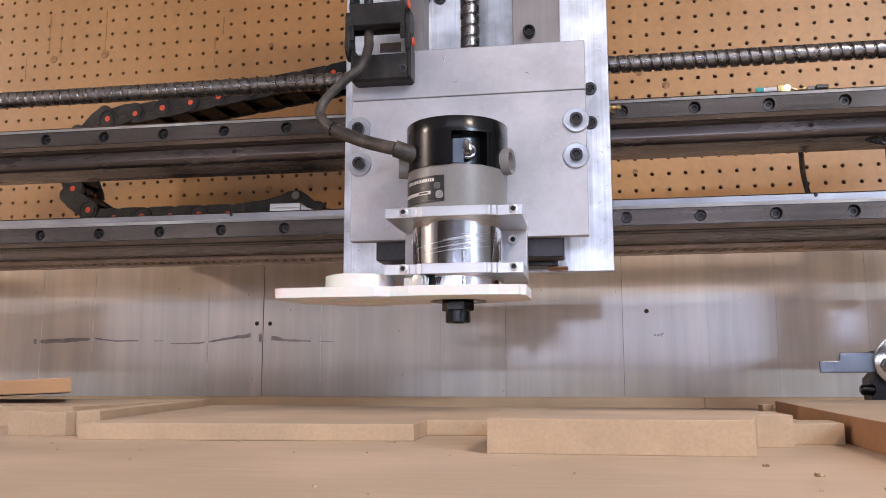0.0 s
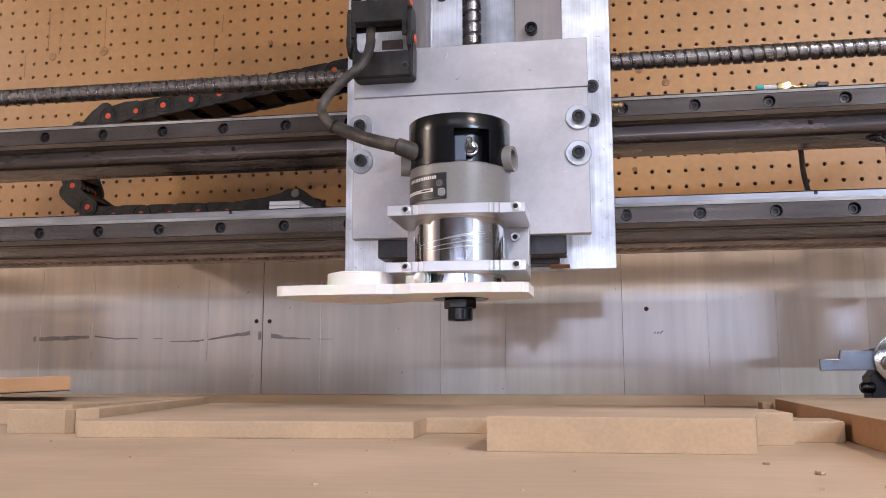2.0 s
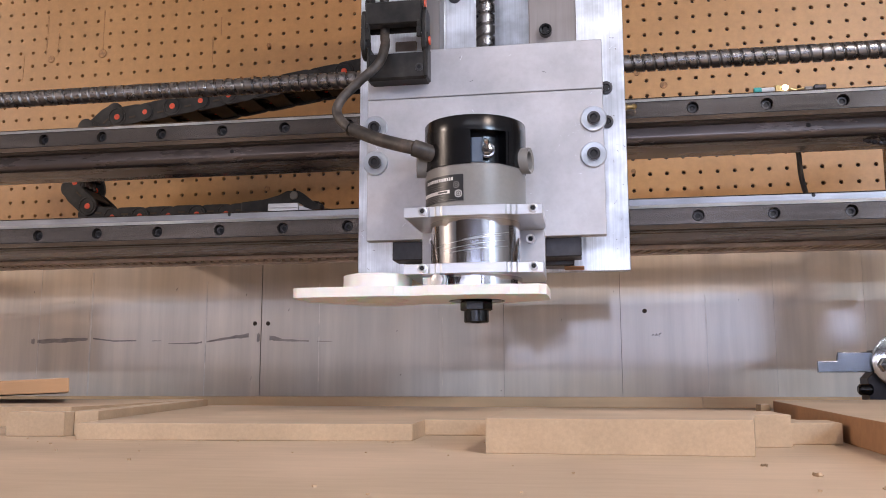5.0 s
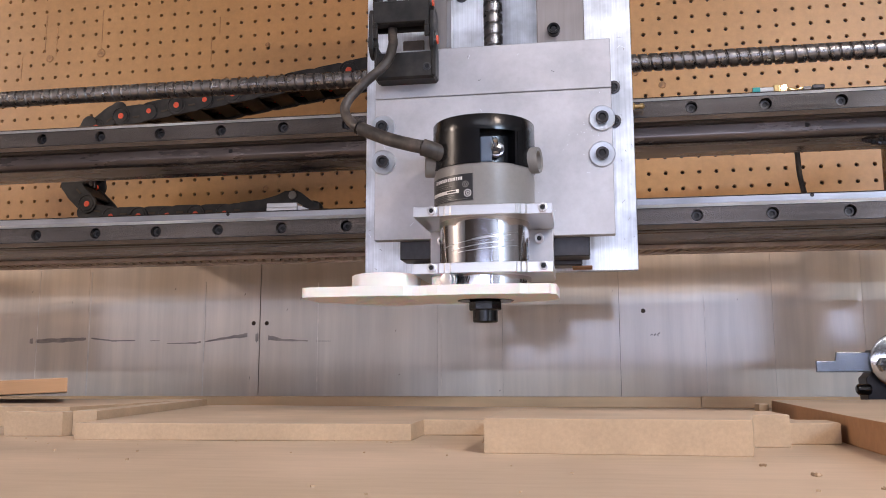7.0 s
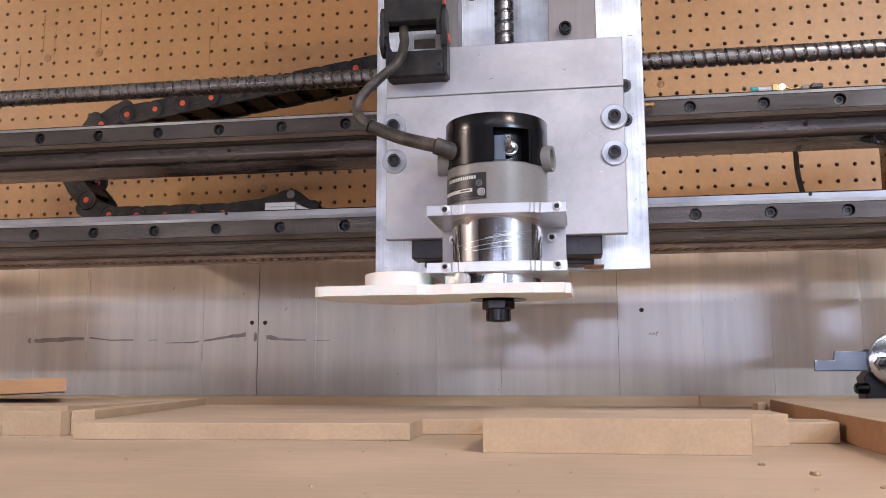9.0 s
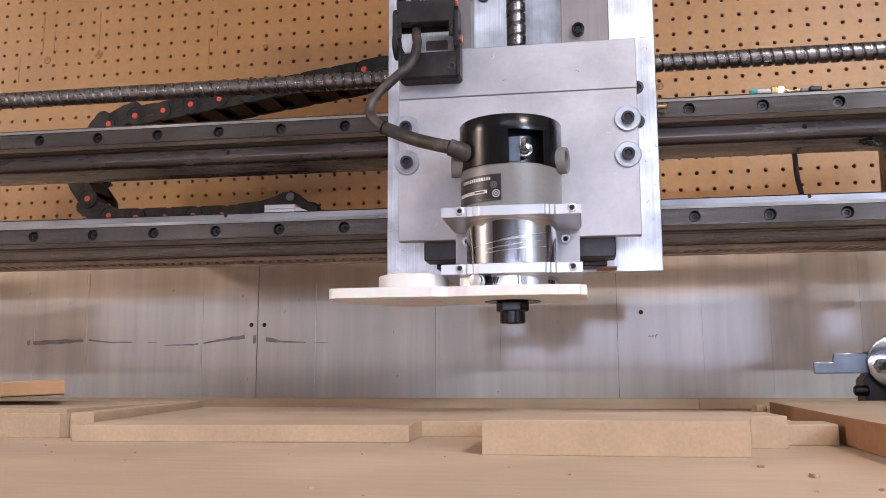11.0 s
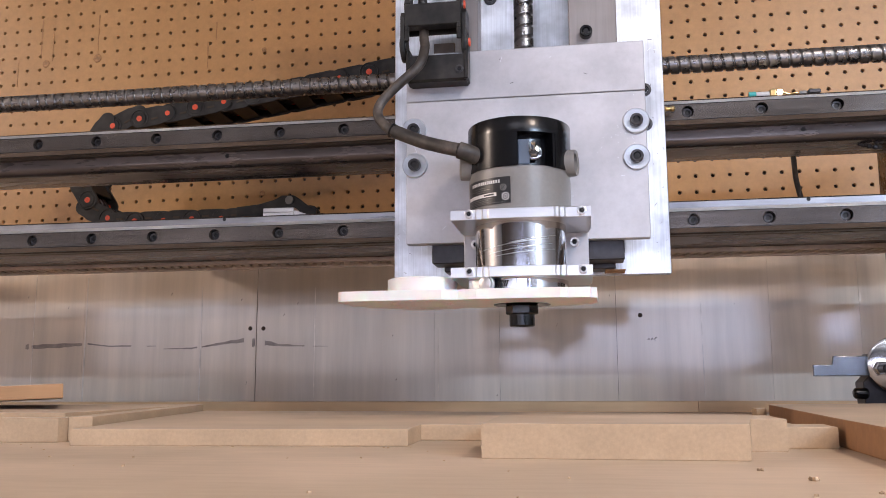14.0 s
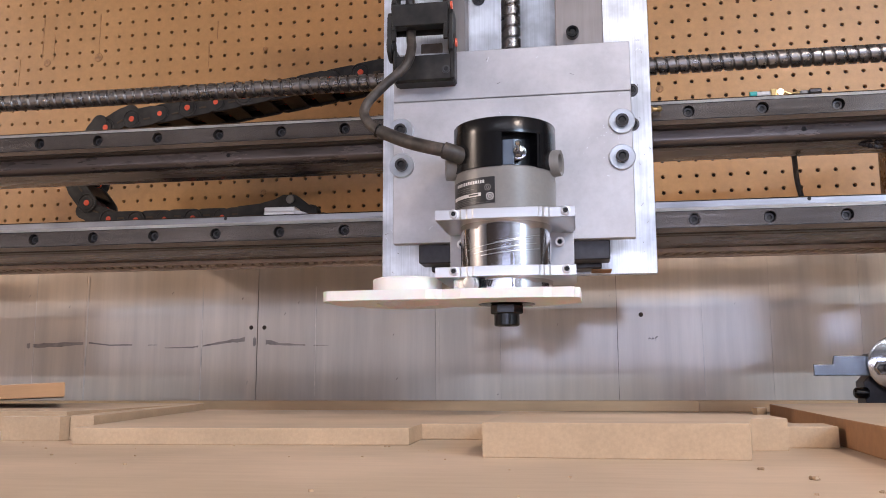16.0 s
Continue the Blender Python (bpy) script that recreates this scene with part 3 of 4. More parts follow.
linear_rail(-0.0008, 0.3448, "upper ground steel linear rail with countersunk screws")

ballscrew = tagged(screw_thread("ballscrew", 2.0, 0.0109, 0.0127, 0.0021, SCREWM, "x"), "long shiny steel ballscrew across the gantry", "ballscrew")
ballscrew.location = (-0.78, 0.06, 0.4219)
for sx in (-0.75, 1.2):
    bb = empty("bearing_block", sx, 0.06, 0.3695, "dark bearing block holding the ballscrew", "bearing block", "screw bearings")
    part("body", boxed(-0.02, 0.02, -0.03, 0.03, 0.0, 0.08, 0.004), DARKM, bb)


# ---- fixtures on the gantry ----
sw = empty("small_switch", 0.905, 0.05, 0.3695, "small teal and brass switch with a glowing glint bead", "switch")
part("teal_end", turned([(0.0036, 0), (0.0036, 0.008)], (-0.031, -0.01, 0.0036), "x", 16), TEAL, sw)
part("sleeve", turned([(0.0033, 0), (0.0033, 0.0145)], (-0.0228, -0.01, 0.0034), "x", 16), LABELWH, sw)
part("collar", boxed(-0.0082, -0.0012, -0.014, -0.006, 0, 0.0085, 0.001), BRASS, sw)
# not a lamp: the glint is painted as a small glowing bead
part("bulb", turned([(0.001, 0), (0.0028, 0.001), (0.0031, 0.004), (0.0022, 0.0060), (0.0008, 0.0068)], (0.0, -0.012, 0.0052), "x", 14), GLINT, sw, "glowing bead for a bright glint")
part("wire", pipe(bmesh.new(), [(0.0075, -0.012, 0.004), (0.014, -0.011, 0.002), (0.02, -0.012, 0.0028), (0.026, -0.011, 0.003)], 0.0012, 8), BRASS, sw)
part("terminal", boxed(0.024, 0.033, -0.015, -0.006, 0, 0.0045, 0.001), GREYPL, sw)
part("mount", boxed(0.0332, 0.047, -0.018, 0.0, 0, 0.005, 0.001), DARKM, sw)

clip = empty("aluminium_bracket", 0.304, 0.055, 0.2488, "small bright aluminium bracket on the lower tube", "bracket")
part("plate", boxed(-0.020, 0.020, -0.011, 0.010, 0, 0.0062, 0.0006), MACHINED, clip)
part("plate", boxed(-0.020, 0.020, -0.0105, 0.010, 0.0064, 0.0122, 0.0006), MACHINED, clip)
part("wedge", prismed([(0.0202, 0.0), (0.045, 0.0), (0.0202, 0.009)], -0.009, 0.009, "y"), MILL, clip)

wire = tagged(part("hanging_cable", pipe(bmesh.new(), [(0.955, 0.12, 0.371), (0.9555, 0.2, 0.36), (0.9575, 0.2, 0.334), (0.9585, 0.2, 0.31), (0.962, 0.2, 0.288), (0.966, 0.19, 0.262), (0.97, 0.158, 0.2515)], 0.0034), RUBBER, smooth=True), "thin black cable hanging between the gantry tubes", "cable")

# ---- side clamp at the end of the bed ----
dev = empty("side_clamp", 1.0255, 0.12, 0, "steel clamp with round disc and black knob on the bed", "clamp")
part("body", prismed([(-0.028, 0.0), (0.07, 0.0), (0.07, 0.075), (-0.02, 0.075), (-0.0235, 0.049), (-0.030, 0.042)], -0.012, 0.02, "y", 0.0015), DARKM, dev)
part("jaw", prismed([(-0.085, 0.0492), (-0.022, 0.0492), (-0.022, 0.0725), (-0.062, 0.0725), (-0.064, 0.0625), (-0.085, 0.0625)], -0.018, -0.0122, "y", 0.001), material("blued_steel", (0.20, 0.225, 0.26), 0.25, 0.9, grain=0.12, scale=90, stain=0.3, stain_scale=40), dev, "blue-grey steel jaw plate")
part("disc", turned([(0.030, -0.004), (0.0325, -0.0025), (0.0325, 0.0015), (0.030, 0.003)], (0.005, -0.022, 0.062), "y", 40), CHROME, dev, "round bright steel disc", smooth=True)
part("hub_nut", turned([(0.0075, -0.009), (0.009, -0.008), (0.009, 0)], (-0.014, -0.026, 0.0575), "y", 6), CHROME, dev)
part("axle", turned([(0.0045, -0.016), (0.005, -0.015), (0.005, 0)], (-0.014, -0.034, 0.0575), "y", 16), DARKM, dev, "dark round axle end")
part("knob", turned([(0.004, -0.016), (0.0062, -0.014), (0.0066, -0.002), (0.005, 0)], (-0.026, -0.014, 0.0295), "x", 18), BLACKPL, dev, "black round knob", smooth=True)

# ---- carriage ----
CX, CY = 0.5527, -0.160
CABLE = [(0.4530, -0.1235, 0.4000), (0.4560, -0.136, 0.3850), (0.4520, -0.148, 0.3620), (0.4310, -0.152, 0.3410), (0.4150, -0.155, 0.3230), (0.4130, -0.160, 0.3075), (0.4290, -0.172, 0.2885), (0.4600, -0.180, 0.2735), (0.4850, -0.193, 0.2630)]


def on(thing, name, bm, mat, label="", smooth=False):
    """A part built in world coordinates and carried by its thing."""
    bmesh.ops.translate(bm, verts=bm.verts[:], vec=-thing.location)
    return part(name, bm, mat, thing, label, smooth)


def bolt_on(thing, name, x, y, z, r, h, mat, label=""):
    o = thing.location
    return socket_bolt(name, thing, x - o.x, y - o.y, z - o.z, r, h, mat, label=label)


RAILBAR = material("dull_slide_steel", (0.27, 0.245, 0.24), 0.45, 0.6, grain=0.1, scale=60, stretch=(3, 1, 0.1), stain=0.2, stain_scale=10)
car = empty("gantry_carriage", CX, -0.02, 0.16, "aluminium carriage of two plates riding on the gantry rails", "carriage")
on(car, "back_plate", boxed(0.4025, 0.7042, -0.032, -0.0193, 0.1578, 0.80, 0.0006), BRUSHED, "bright brushed aluminium back plate")
on(car, "lower_plate", boxed(0.4310, 0.6781, -0.107, -0.0944, 0.1852, 0.3370, 0.0007), MILL, "grey mill-finish aluminium front plate")
on(car, "upper_plate", boxed(0.4310, 0.6783, -0.1068, -0.0944, 0.3376, 0.3902, 0.0007), MILL, "grey mill-finish aluminium upper plate")
for x0, x1, lab in ((0.4559, 0.5066, "grey steel slide bar"), (0.6029, 0.6527, "grey steel slide bar")):
    on(car, "slide_bar", boxed(max(x0, 0.4900) if x0 < 0.5 else x0, x1, -0.0935, -0.062, 0.33, 0.80, 0.001), RAILBAR, lab)
    # lower bar and rail: same parts, darkened for the shade under the plate
    on(car, "slide_block", boxed(x0, x1, -0.0937, -0.0618, 0.166, 0.3298, 0.001), DARKM, "lower slide bar darkened for shade")
    on(car, "slide_rail", boxed(x0 + 0.008, x1 - 0.008, -0.0616, -0.0322, 0.161, 0.3298, 0.001), DARKM)
    on(car, "slide_rail", boxed(x1 - 0.012, x1 - 0.002, -0.0616, -0.0322, 0.33, 0.80, 0.001), STEEL)
on(car, "slide_end", boxed(0.634, 0.655, -0.058, -0.0323, 0.1592, 0.1606, 0.0003), BOARD_DARK)
for bx, bz in ((0.6208, 0.4068), (0.6208, 0.53)):
    bolt_on(car, "cap_screw", bx, -0.0935, bz, 0.0066, 0.009, BLACKPL, "black socket cap screw")
on(car, "stop_block", boxed(0.4590, 0.4820, -0.0985, -0.0940, 0.3903, 0.4045, 0.0008), material("brown_block", (0.13, 0.095, 0.07), 0.6, grain=0.2, scale=150), "small brown stop block")
zs = screw_thread("lead_screw", 0.44, 0.0106, 0.0127, 0.0021, SCREWM, "z")
zs.parent = car
zs.location = Vector((0.5539, -0.068, 0.36)) - car.location
for bx, bz in ((0.668, 0.3047), (0.6672, 0.2673), (0.4405, 0.2681), (0.4395, 0.3058)):
    on(car, "washer", turned([(0.0066, 0.0), (0.0066, -0.0022), (0.0125, -0.0025), (0.0132, -0.0018), (0.0132, 0)], (bx, -0.1072, bz), "y", 32, cap=False), ZINC, "bright zinc washer", smooth=True)
    bolt_on(car, "cap_screw", bx, -0.1088, bz, 0.0064, 0.0065, DARKM, "dark socket cap screw")
for bx, bz in ((0.6835, 0.3621), (0.6835, 0.3231), (0.5143, 0.4812)):
    bolt_on(car, "cap_screw", bx, -0.032, bz, 0.0073, 0.0022, DARKM, "dark low-head screw")
for bz in (0.2212, 0.3448):
    for x0, x1 in ((0.418, 0.516), (0.588, 0.686)):
        on(car, "bearing_block", box(box(boxed(x0, x1, -0.0191, -0.0035, bz - 0.03, bz + 0.03, 0.001), x0, x1, -0.004, 0.0215, bz - 0.03, bz - 0.0165, 0.001), x0, x1, -0.004, 0.0215, bz + 0.0165, bz + 0.03, 0.001), DARKM, "dark bearing block")
on(car, "grease_nipple", turned([(0.0042, 0), (0.0042, 0.007), (0.0028, 0.0085), (0.0024, 0.013), (0.0034, 0.0145), (0.0034, 0.017), (0.0015, 0.019)], (0.6990, -0.0115, 0.3455), "x", 12), BRASS, "small brass grease nipple", smooth=True)
random.seed(11)
for k in range(16):
    x, z = random.uniform(0.44, 0.67), random.choice((random.uniform(0.345, 0.385), random.uniform(0.20, 0.33)))
    s = random.uniform(0.0008, 0.003)
    a = random.uniform(-70, 70)
    on(car, "scratch", box(bmesh.new(), -s, s, -0.0002, 0.0, -0.0002, 0.0002, m=pose(x, -0.1071, z, 0, a, 0)), random.choice((ZINC, DARKM)))

for k in range(34):
    x, z = random.gauss(0.660, 0.012), random.gauss(0.285, 0.022)
    if x > 0.676 or z < 0.19 or z > 0.335:
        continue
    s = random.uniform(0.0003, 0.0010)
    on(car, "scratch", box(bmesh.new(), -s, s, -0.0002, 0.0, -0.0002, 0.0002, m=pose(x, -0.1071, z, 0, random.uniform(-80, 80), 0)), ZINC)
for k in range(30):
    side = k % 3
    x, z = (random.uniform(0.682, 0.702), random.uniform(0.162, 0.42)) if side else (random.uniform(0.405, 0.428), random.uniform(0.162, 0.25))
    s = random.uniform(0.0006, 0.0028)
    on(car, "scratch", box(bmesh.new(), -s, s, -0.0002, 0.0, -0.0002, 0.0002, m=pose(x, -0.0321, z, 0, random.uniform(-90, 90), 0)), random.choice((RAILBAR, ZINC, DARKM)))

# ---- router clamp ----
clamp = empty("router_clamp", CX, -0.108, 0.14, "machined aluminium clamp with two flanges round the router", "clamp")
back = [(0.4935, 0.1375), (0.6168, 0.1375), (0.6168, 0.1985), (0.4935, 0.1985)]
on(clamp, "mounting_plate", prismed(back, -0.1235, -0.1072, "y", 0.0008), MILL)


def flange(z0, z1):
    y0, yf, yp = -0.1237, -0.2085, -0.2125
    out = [(0.4935, y0), (0.4925, -0.14), (0.4925, yf), (0.5150, yf)] + [(0.5165, yf - 0.0012), (0.5210, yf - 0.0012), (0.5225, yf - 0.0028), (0.5265, yf - 0.0028), (0.5280, yp)]
    out += [(0.5860, yp), (0.5875, yf - 0.0028), (0.5900, yf - 0.0028), (0.5915, yf - 0.0014), (0.5950, yf - 0.0014), (0.5965, yf), (0.6188, yf), (0.6188, -0.14), (0.6168, y0)]
    return prismed(out, z0, z1, "z", 0.0005)


for z0, z1 in ((0.1895, 0.1990), (0.1370, 0.1465)):
    on(clamp, "flange", flange(z0, z1), MACHINED, "bright machined flange with stepped front")
    for bx in (0.5095, 0.6105):
        bolt_on(clamp, "cap_screw", bx, -0.2085, (z0 + z1) / 2 + 0.0006, 0.0042, 0.0025, SCREWHEAD, "steel socket cap screw")
for bx in (0.5055, 0.603):
    for bz in (0.180,):
        bolt_on(clamp, "cap_screw", bx, -0.1235, bz, 0.0048, 0.004, SCREWHEAD, "steel socket cap screw")

# ---- router motor ----
rt = empty("router_motor", CX, CY, 0.0955, "grey and black router motor with polished case and toggle switch", "router")


def sector(bm, r0, r1, z0, z1, a0, a1, n=24, c=(CX, CY)):
    """A solid piece of a ring between two angles."""
    pts = arc(c[0], c[1], r1, a0, a1, n) + arc(c[0], c[1], r0, a1, a0, n)
    prism(bm, pts, z0, z1, "z")
    return bm


on(rt, "case", turned([(0.0415, 0.1185), (0.0430, 0.1195), (0.0430, 0.1985), (0.0415, 0.1992)], (CX, CY, 0), "z", 64), POLISHED, "polished aluminium motor case", smooth=True)
on(rt, "housing", turned([(0.0470, 0.1990), (0.0480, 0.2000), (0.0486, 0.2300), (0.0480, 0.2386), (0.0455, 0.2400)], (CX, CY, 0), "z", 64), GREYPL, "grey painted motor housing", smooth=True)
cap_bm = turned([(0.0480, 0.2714), (0.0492, 0.2715), (0.0491, 0.2842), (0.0484, 0.2853), (0.0465, 0.2857), (0.036, 0.2860)], (CX, CY, 0), "z", 64)
sector(cap_bm, 0.0445, 0.0492, 0.2388, 0.2717, -44, 270, 60)
on(rt, "cap", cap_bm, BLACKPL, "glossy black plastic end cap", smooth=True)
on(rt, "switch_recess", turned([(0.0385, 0.2401), (0.0385, 0.2716)], (CX, CY, 0), "z", 40), BLACKPL, "black switch recess", smooth=True)
for a0, a1 in ((-48, -44), (-92, -88)):
    on(rt, "recess_wall", sector(bmesh.new(), 0.0385, 0.0497, 0.2389, 0.2712, a0, a1, 3), BLACKPL)
lip = sector(bmesh.new(), 0.0490, 0.0501, 0.2702, 0.2724, -94, -42, 16)
sector(lip, 0.0490, 0.0501, 0.2392, 0.2701, -94, -91.6, 3)
sector(lip, 0.0490, 0.0501, 0.2392, 0.2701, -44.4, -42, 3)
on(rt, "recess_lip", lip, BLACKPL, "raised rim of the switch recess")
on(rt, "recess_panel", boxed(0.5545, 0.5650, -0.2052, -0.1985, 0.2402, 0.2640, 0.0008), material("switch_plate", (0.13, 0.165, 0.22), 0.2, grain=0.05, scale=100), "dark shiny switch plate")
on(rt, "switch_nut", turned([(0.0030, -0.0078), (0.0048, -0.0072), (0.0054, -0.0060), (0.0054, 0.0)], (0.5690, -0.1985, 0.2520), "y", 6), STEEL, "bright hexagonal switch nut")
on(rt, "switch_ring", turned([(0.0058, -0.0022), (0.0072, -0.0018), (0.0074, 0.0)], (0.5690, -0.1990, 0.2520), "y", 28), STEEL, "bright switch ring", smooth=True)
lever = turned([(0.0020, 0.002), (0.0020, -0.004), (0.0023, -0.006), (0.0026, -0.0080), (0.0019, -0.0095), (0.0008, -0.0100)], (0, 0, 0), "y", 16)
bmesh.ops.transform(lever, matrix=pose(0.5690, -0.2045, 0.2535, -38, 0, 0), verts=lever.verts[:])
on(rt, "toggle_lever", lever, CHROME, "bright toggle lever", smooth=True)
for sx, cx in ((1, 0.5960), (-1, 0.5085)):
    bm = bmesh.new()
    lathe(bm, [(0.0085, 0.004), (0.0090, 0.0105), (0.0120, 0.0115), (0.0126, 0.0100), (0.0126, -0.006)], (0, 0, 0), "x", 32)
    bmesh.ops.transform(bm, matrix=pose(cx, -0.171, 0.2475, 0, 0, 0 if sx > 0 else 180) @ pose(0, 0, 0, 0, 0, -12 if sx > 0 else 12), verts=bm.verts[:])
    on(rt, "brush_cap", bm, GREYPL, "round grey brush cap", smooth=True)
# rating plate: black label with plain bars
on(rt, "label", sector(bmesh.new(), 0.0480, 0.0490, 0.2045, 0.2290, -160, -96, 22), LABELBK, "black printed rating label")
a = -150.0
while a < -109:
    w = random.uniform(1.6, 2.6)
    on(rt, "label_bar", sector(bmesh.new(), 0.0488, 0.04915, 0.2236, 0.2266, a, a + w, 2), LABELWH)
    a += w + 0.9
on(rt, "label_bar", sector(bmesh.new(), 0.0488, 0.04915, 0.2118, 0.2150, -158, -112, 14), LABELWH)
on(rt, "label_bar", sector(bmesh.new(), 0.0490, 0.04928, 0.2127, 0.2142, -128, -115, 6), LABELBK)
for z0, a0, a1 in ((0.2205, -146, -126), (0.2185, -150, -120), (0.2168, -140, -128), (0.2098, -152, -118), (0.2082, -156, -122), (0.2067, -156, -119), (0.2053, -156, -102)):
    a = a0
    while a < a1:
        w = random.uniform(1.5, 4.5)
        on(rt, "label_bar", sector(bmesh.new(), 0.0488, 0.04912, z0, z0 + 0.0006, a, min(a + w, a1), 3), LABELDIM)
        a += w + 1.0
for az, r, mt in (((-104, 0.2192), 0.0031, GREYPL), ((-101.5, 0.2108), 0.0036, LABELWH)):
    a = radians(az[0])
    for k, (ra, rb) in enumerate(((0.78, 1.0), (0.30, 0.50))):
        bm = turned([(r * ra, 0), (r * ra, -0.0004), (r * rb, -0.0004), (r * rb, 0)], (0, 0, 0), "y", 20, cap=False)
        bmesh.ops.transform(bm, matrix=pose(CX + 0.04905 * math.cos(a), CY + 0.04905 * math.sin(a), az[1], 0, 0, az[0] + 90), verts=bm.verts[:])
        on(rt, "label_ring", bm, mt)
for za, zb, a0, a1 in ((0.1640, 0.1735, -140, -50), (0.1600, 0.1690, -128, -45), (0.1575, 0.1640, -118, -40), (0.1690, 0.1770, -100, -38)):
    pts = [(CX + 0.04303 * math.cos(radians(a0 + (a1 - a0) * k / 8)), CY + 0.04303 * math.sin(radians(a0 + (a1 - a0) * k / 8)), za + (zb - za) * k / 8) for k in range(9)]
    on(rt, "case_scratch", pipe(bmesh.new(), pts, 0.00028, 6), ZINC)
on(rt, "case_mark", turned([(0.0012, 0), (0.0009, -0.0006)], (0.5575, -0.2028, 0.1520), "y", 10), CHROME)
# hose clamp round the bottom of the case
on(rt, "band_clamp", turned([(0.0432, 0.1268), (0.0441, 0.1268), (0.0441, 0.1372), (0.0432, 0.1372)], (CX, CY, 0), "z", 64, cap=False), POLISHED, "bright steel hose clamp band", smooth=True)
bm = turned([(0.0045, -0.0078), (0.0060, -0.0070), (0.0062, -0.0030), (0.0070, -0.0026), (0.0072, 0.0)], (0, 0, 0), "y", 28)
box(bm, -0.0055, 0.0055, -0.0080, -0.0074, -0.0006, 0.0006)
bmesh.ops.transform(bm, matrix=pose(0.5255, -0.2052, 0.1312, 0, 35, -18), verts=bm.verts[:])
on(rt, "clamp_screw", bm, SCREWHEAD, "bright slotted clamp screw", smooth=True)
on(rt, "clamp_housing", box(bmesh.new(), -0.0135, 0.0075, -0.0045, 0.005, -0.0060, 0.0060, 0.0022, 2, m=pose(0.5195, -0.1985, 0.1318, 0, 0, -34)), CHROME)
for k in range(6):
    a = radians(-116 + k * 2.6)
    on(rt, "band_slot", box(bmesh.new(), -0.0005, 0.0005, -0.0004, 0.0004, -0.003, 0.003, m=pose(CX + 0.0442 * math.cos(a), CY + 0.0442 * math.sin(a), 0.132, 0, 20, math.degrees(a) + 90)), DARKM)
nut = turned([(0.0140, 0.1068), (0.0153, 0.1078), (0.0153, 0.1150), (0.0140, 0.1162)], (CX, CY, 0), "z", 6)
on(rt, "collet_nut", nut, BLACKPL, "black hexagonal collet nut")
on(rt, "spindle", turned([(0.0095, 0.1160), (0.0095, 0.1300)], (CX, CY, 0), "z", 24), DARKM)
on(rt, "collet", turned([(0.0060, 0.1000), (0.0062, 0.0958), (0.0108, 0.0955), (0.0119, 0.0965), (0.0119, 0.1067)], (CX, CY, 0), "z", 32), BLACKPL, "black round collet end", smooth=True)
on(rt, "power_cable", pipe(bmesh.new(), [(0.450, -0.1145, 0.47), (0.4502, -0.1145, 0.430), (0.4515, -0.1165, 0.412)] + CABLE + [(0.5005, -0.196, 0.2580), (0.5130, -0.192, 0.2545)], 0.0050, 12), RUBBER, "thick dusty black power cable", smooth=True)
on(rt, "strain_relief", pipe(bmesh.new(), [(0.4985, -0.196, 0.2590), (0.5060, -0.1945, 0.2565), (0.5130, -0.190, 0.2545), (0.520, -0.185, 0.2530)], 0.0082, 14), RUBBER, "black rubber strain relief", smooth=True)
on(rt, "cable_sleeve", pipe(bmesh.new(), [(0.4290, -0.172, 0.2885), (0.4600, -0.180, 0.2735), (0.4850, -0.193, 0.2630), (0.4990, -0.196, 0.2588)], 0.0066, 14), RUBBER, "thicker dusty rubber sleeve", smooth=True)
on(rt, "cable_tie", pipe(bmesh.new(), [CABLE[6], (CABLE[6][0] + 0.003, CABLE[6][1], CABLE[6][2] - 0.0015)], 0.0071, 12), BLACKPL)

# ---- dust shoe plate ----
shoe = empty("dust_shoe", 0.505, -0.17, 0.1165, "white plastic dust shoe plate with a round port under the router", "dust shoe")
HX, HY, HR = 0.4610, -0.178, 0.0295
ow = [(0.3895, -0.205)] + arc(0.3995, -0.210, 0.0105, 180, 262, 5) + [(0.430, -0.2225), (0.470, -0.2228), (0.486, -0.2225)] + [(0.494, -0.2195), (0.500, -0.2185), (0.507, -0.2195), (0.517, -0.2228)]
ow += [(0.555, -0.2245), (0.590, -0.2232), (0.597, -0.2205), (0.6155, -0.2200), (0.6172, -0.2165), (0.6215, -0.2135)] + arc(0.6070, -0.165, 0.0160, 0, 70, 5) + [(0.585, -0.128)] + arc(CX, -0.150, 0.034, 45, 135, 6) + [(0.512, -0.128)]
ow += arc(0.4610, -0.160, 0.045, 40, 150, 8) + [(0.392, -0.165)]
ring = [(HX + HR * math.cos(radians(a)), HY + HR * math.sin(radians(a))) for a in range(180, -181, -15)]
on(shoe, "plate", prismed(ow[:1] + [(q[0], q[1]) for q in ring] + ow, 0.1165, 0.1255, "z"), HDPE)
on(shoe, "port_tube", turned([(0.0295, 0.1256), (0.0325, 0.1256), (0.0325, 0.1385), (0.0315, 0.1392), (0.0295, 0.1392)], (HX, HY, 0), "z", 48, cap=False), HDPE, "white round dust port", smooth=True)
on(shoe, "port_lining", turned([(0.0285, 0.1395), (0.0285, 0.1400)], (HX, HY, 0), "z", 40), HDPE)
# flat black disc under the solid plate paints the shaded opening
on(shoe, "router_opening", turned([(0.0265, 0.1160), (0.027, 0.1164)], (CX, CY + 0.004, 0), "z", 40), BLACKPL, "black disc for the shaded opening round the spindle")

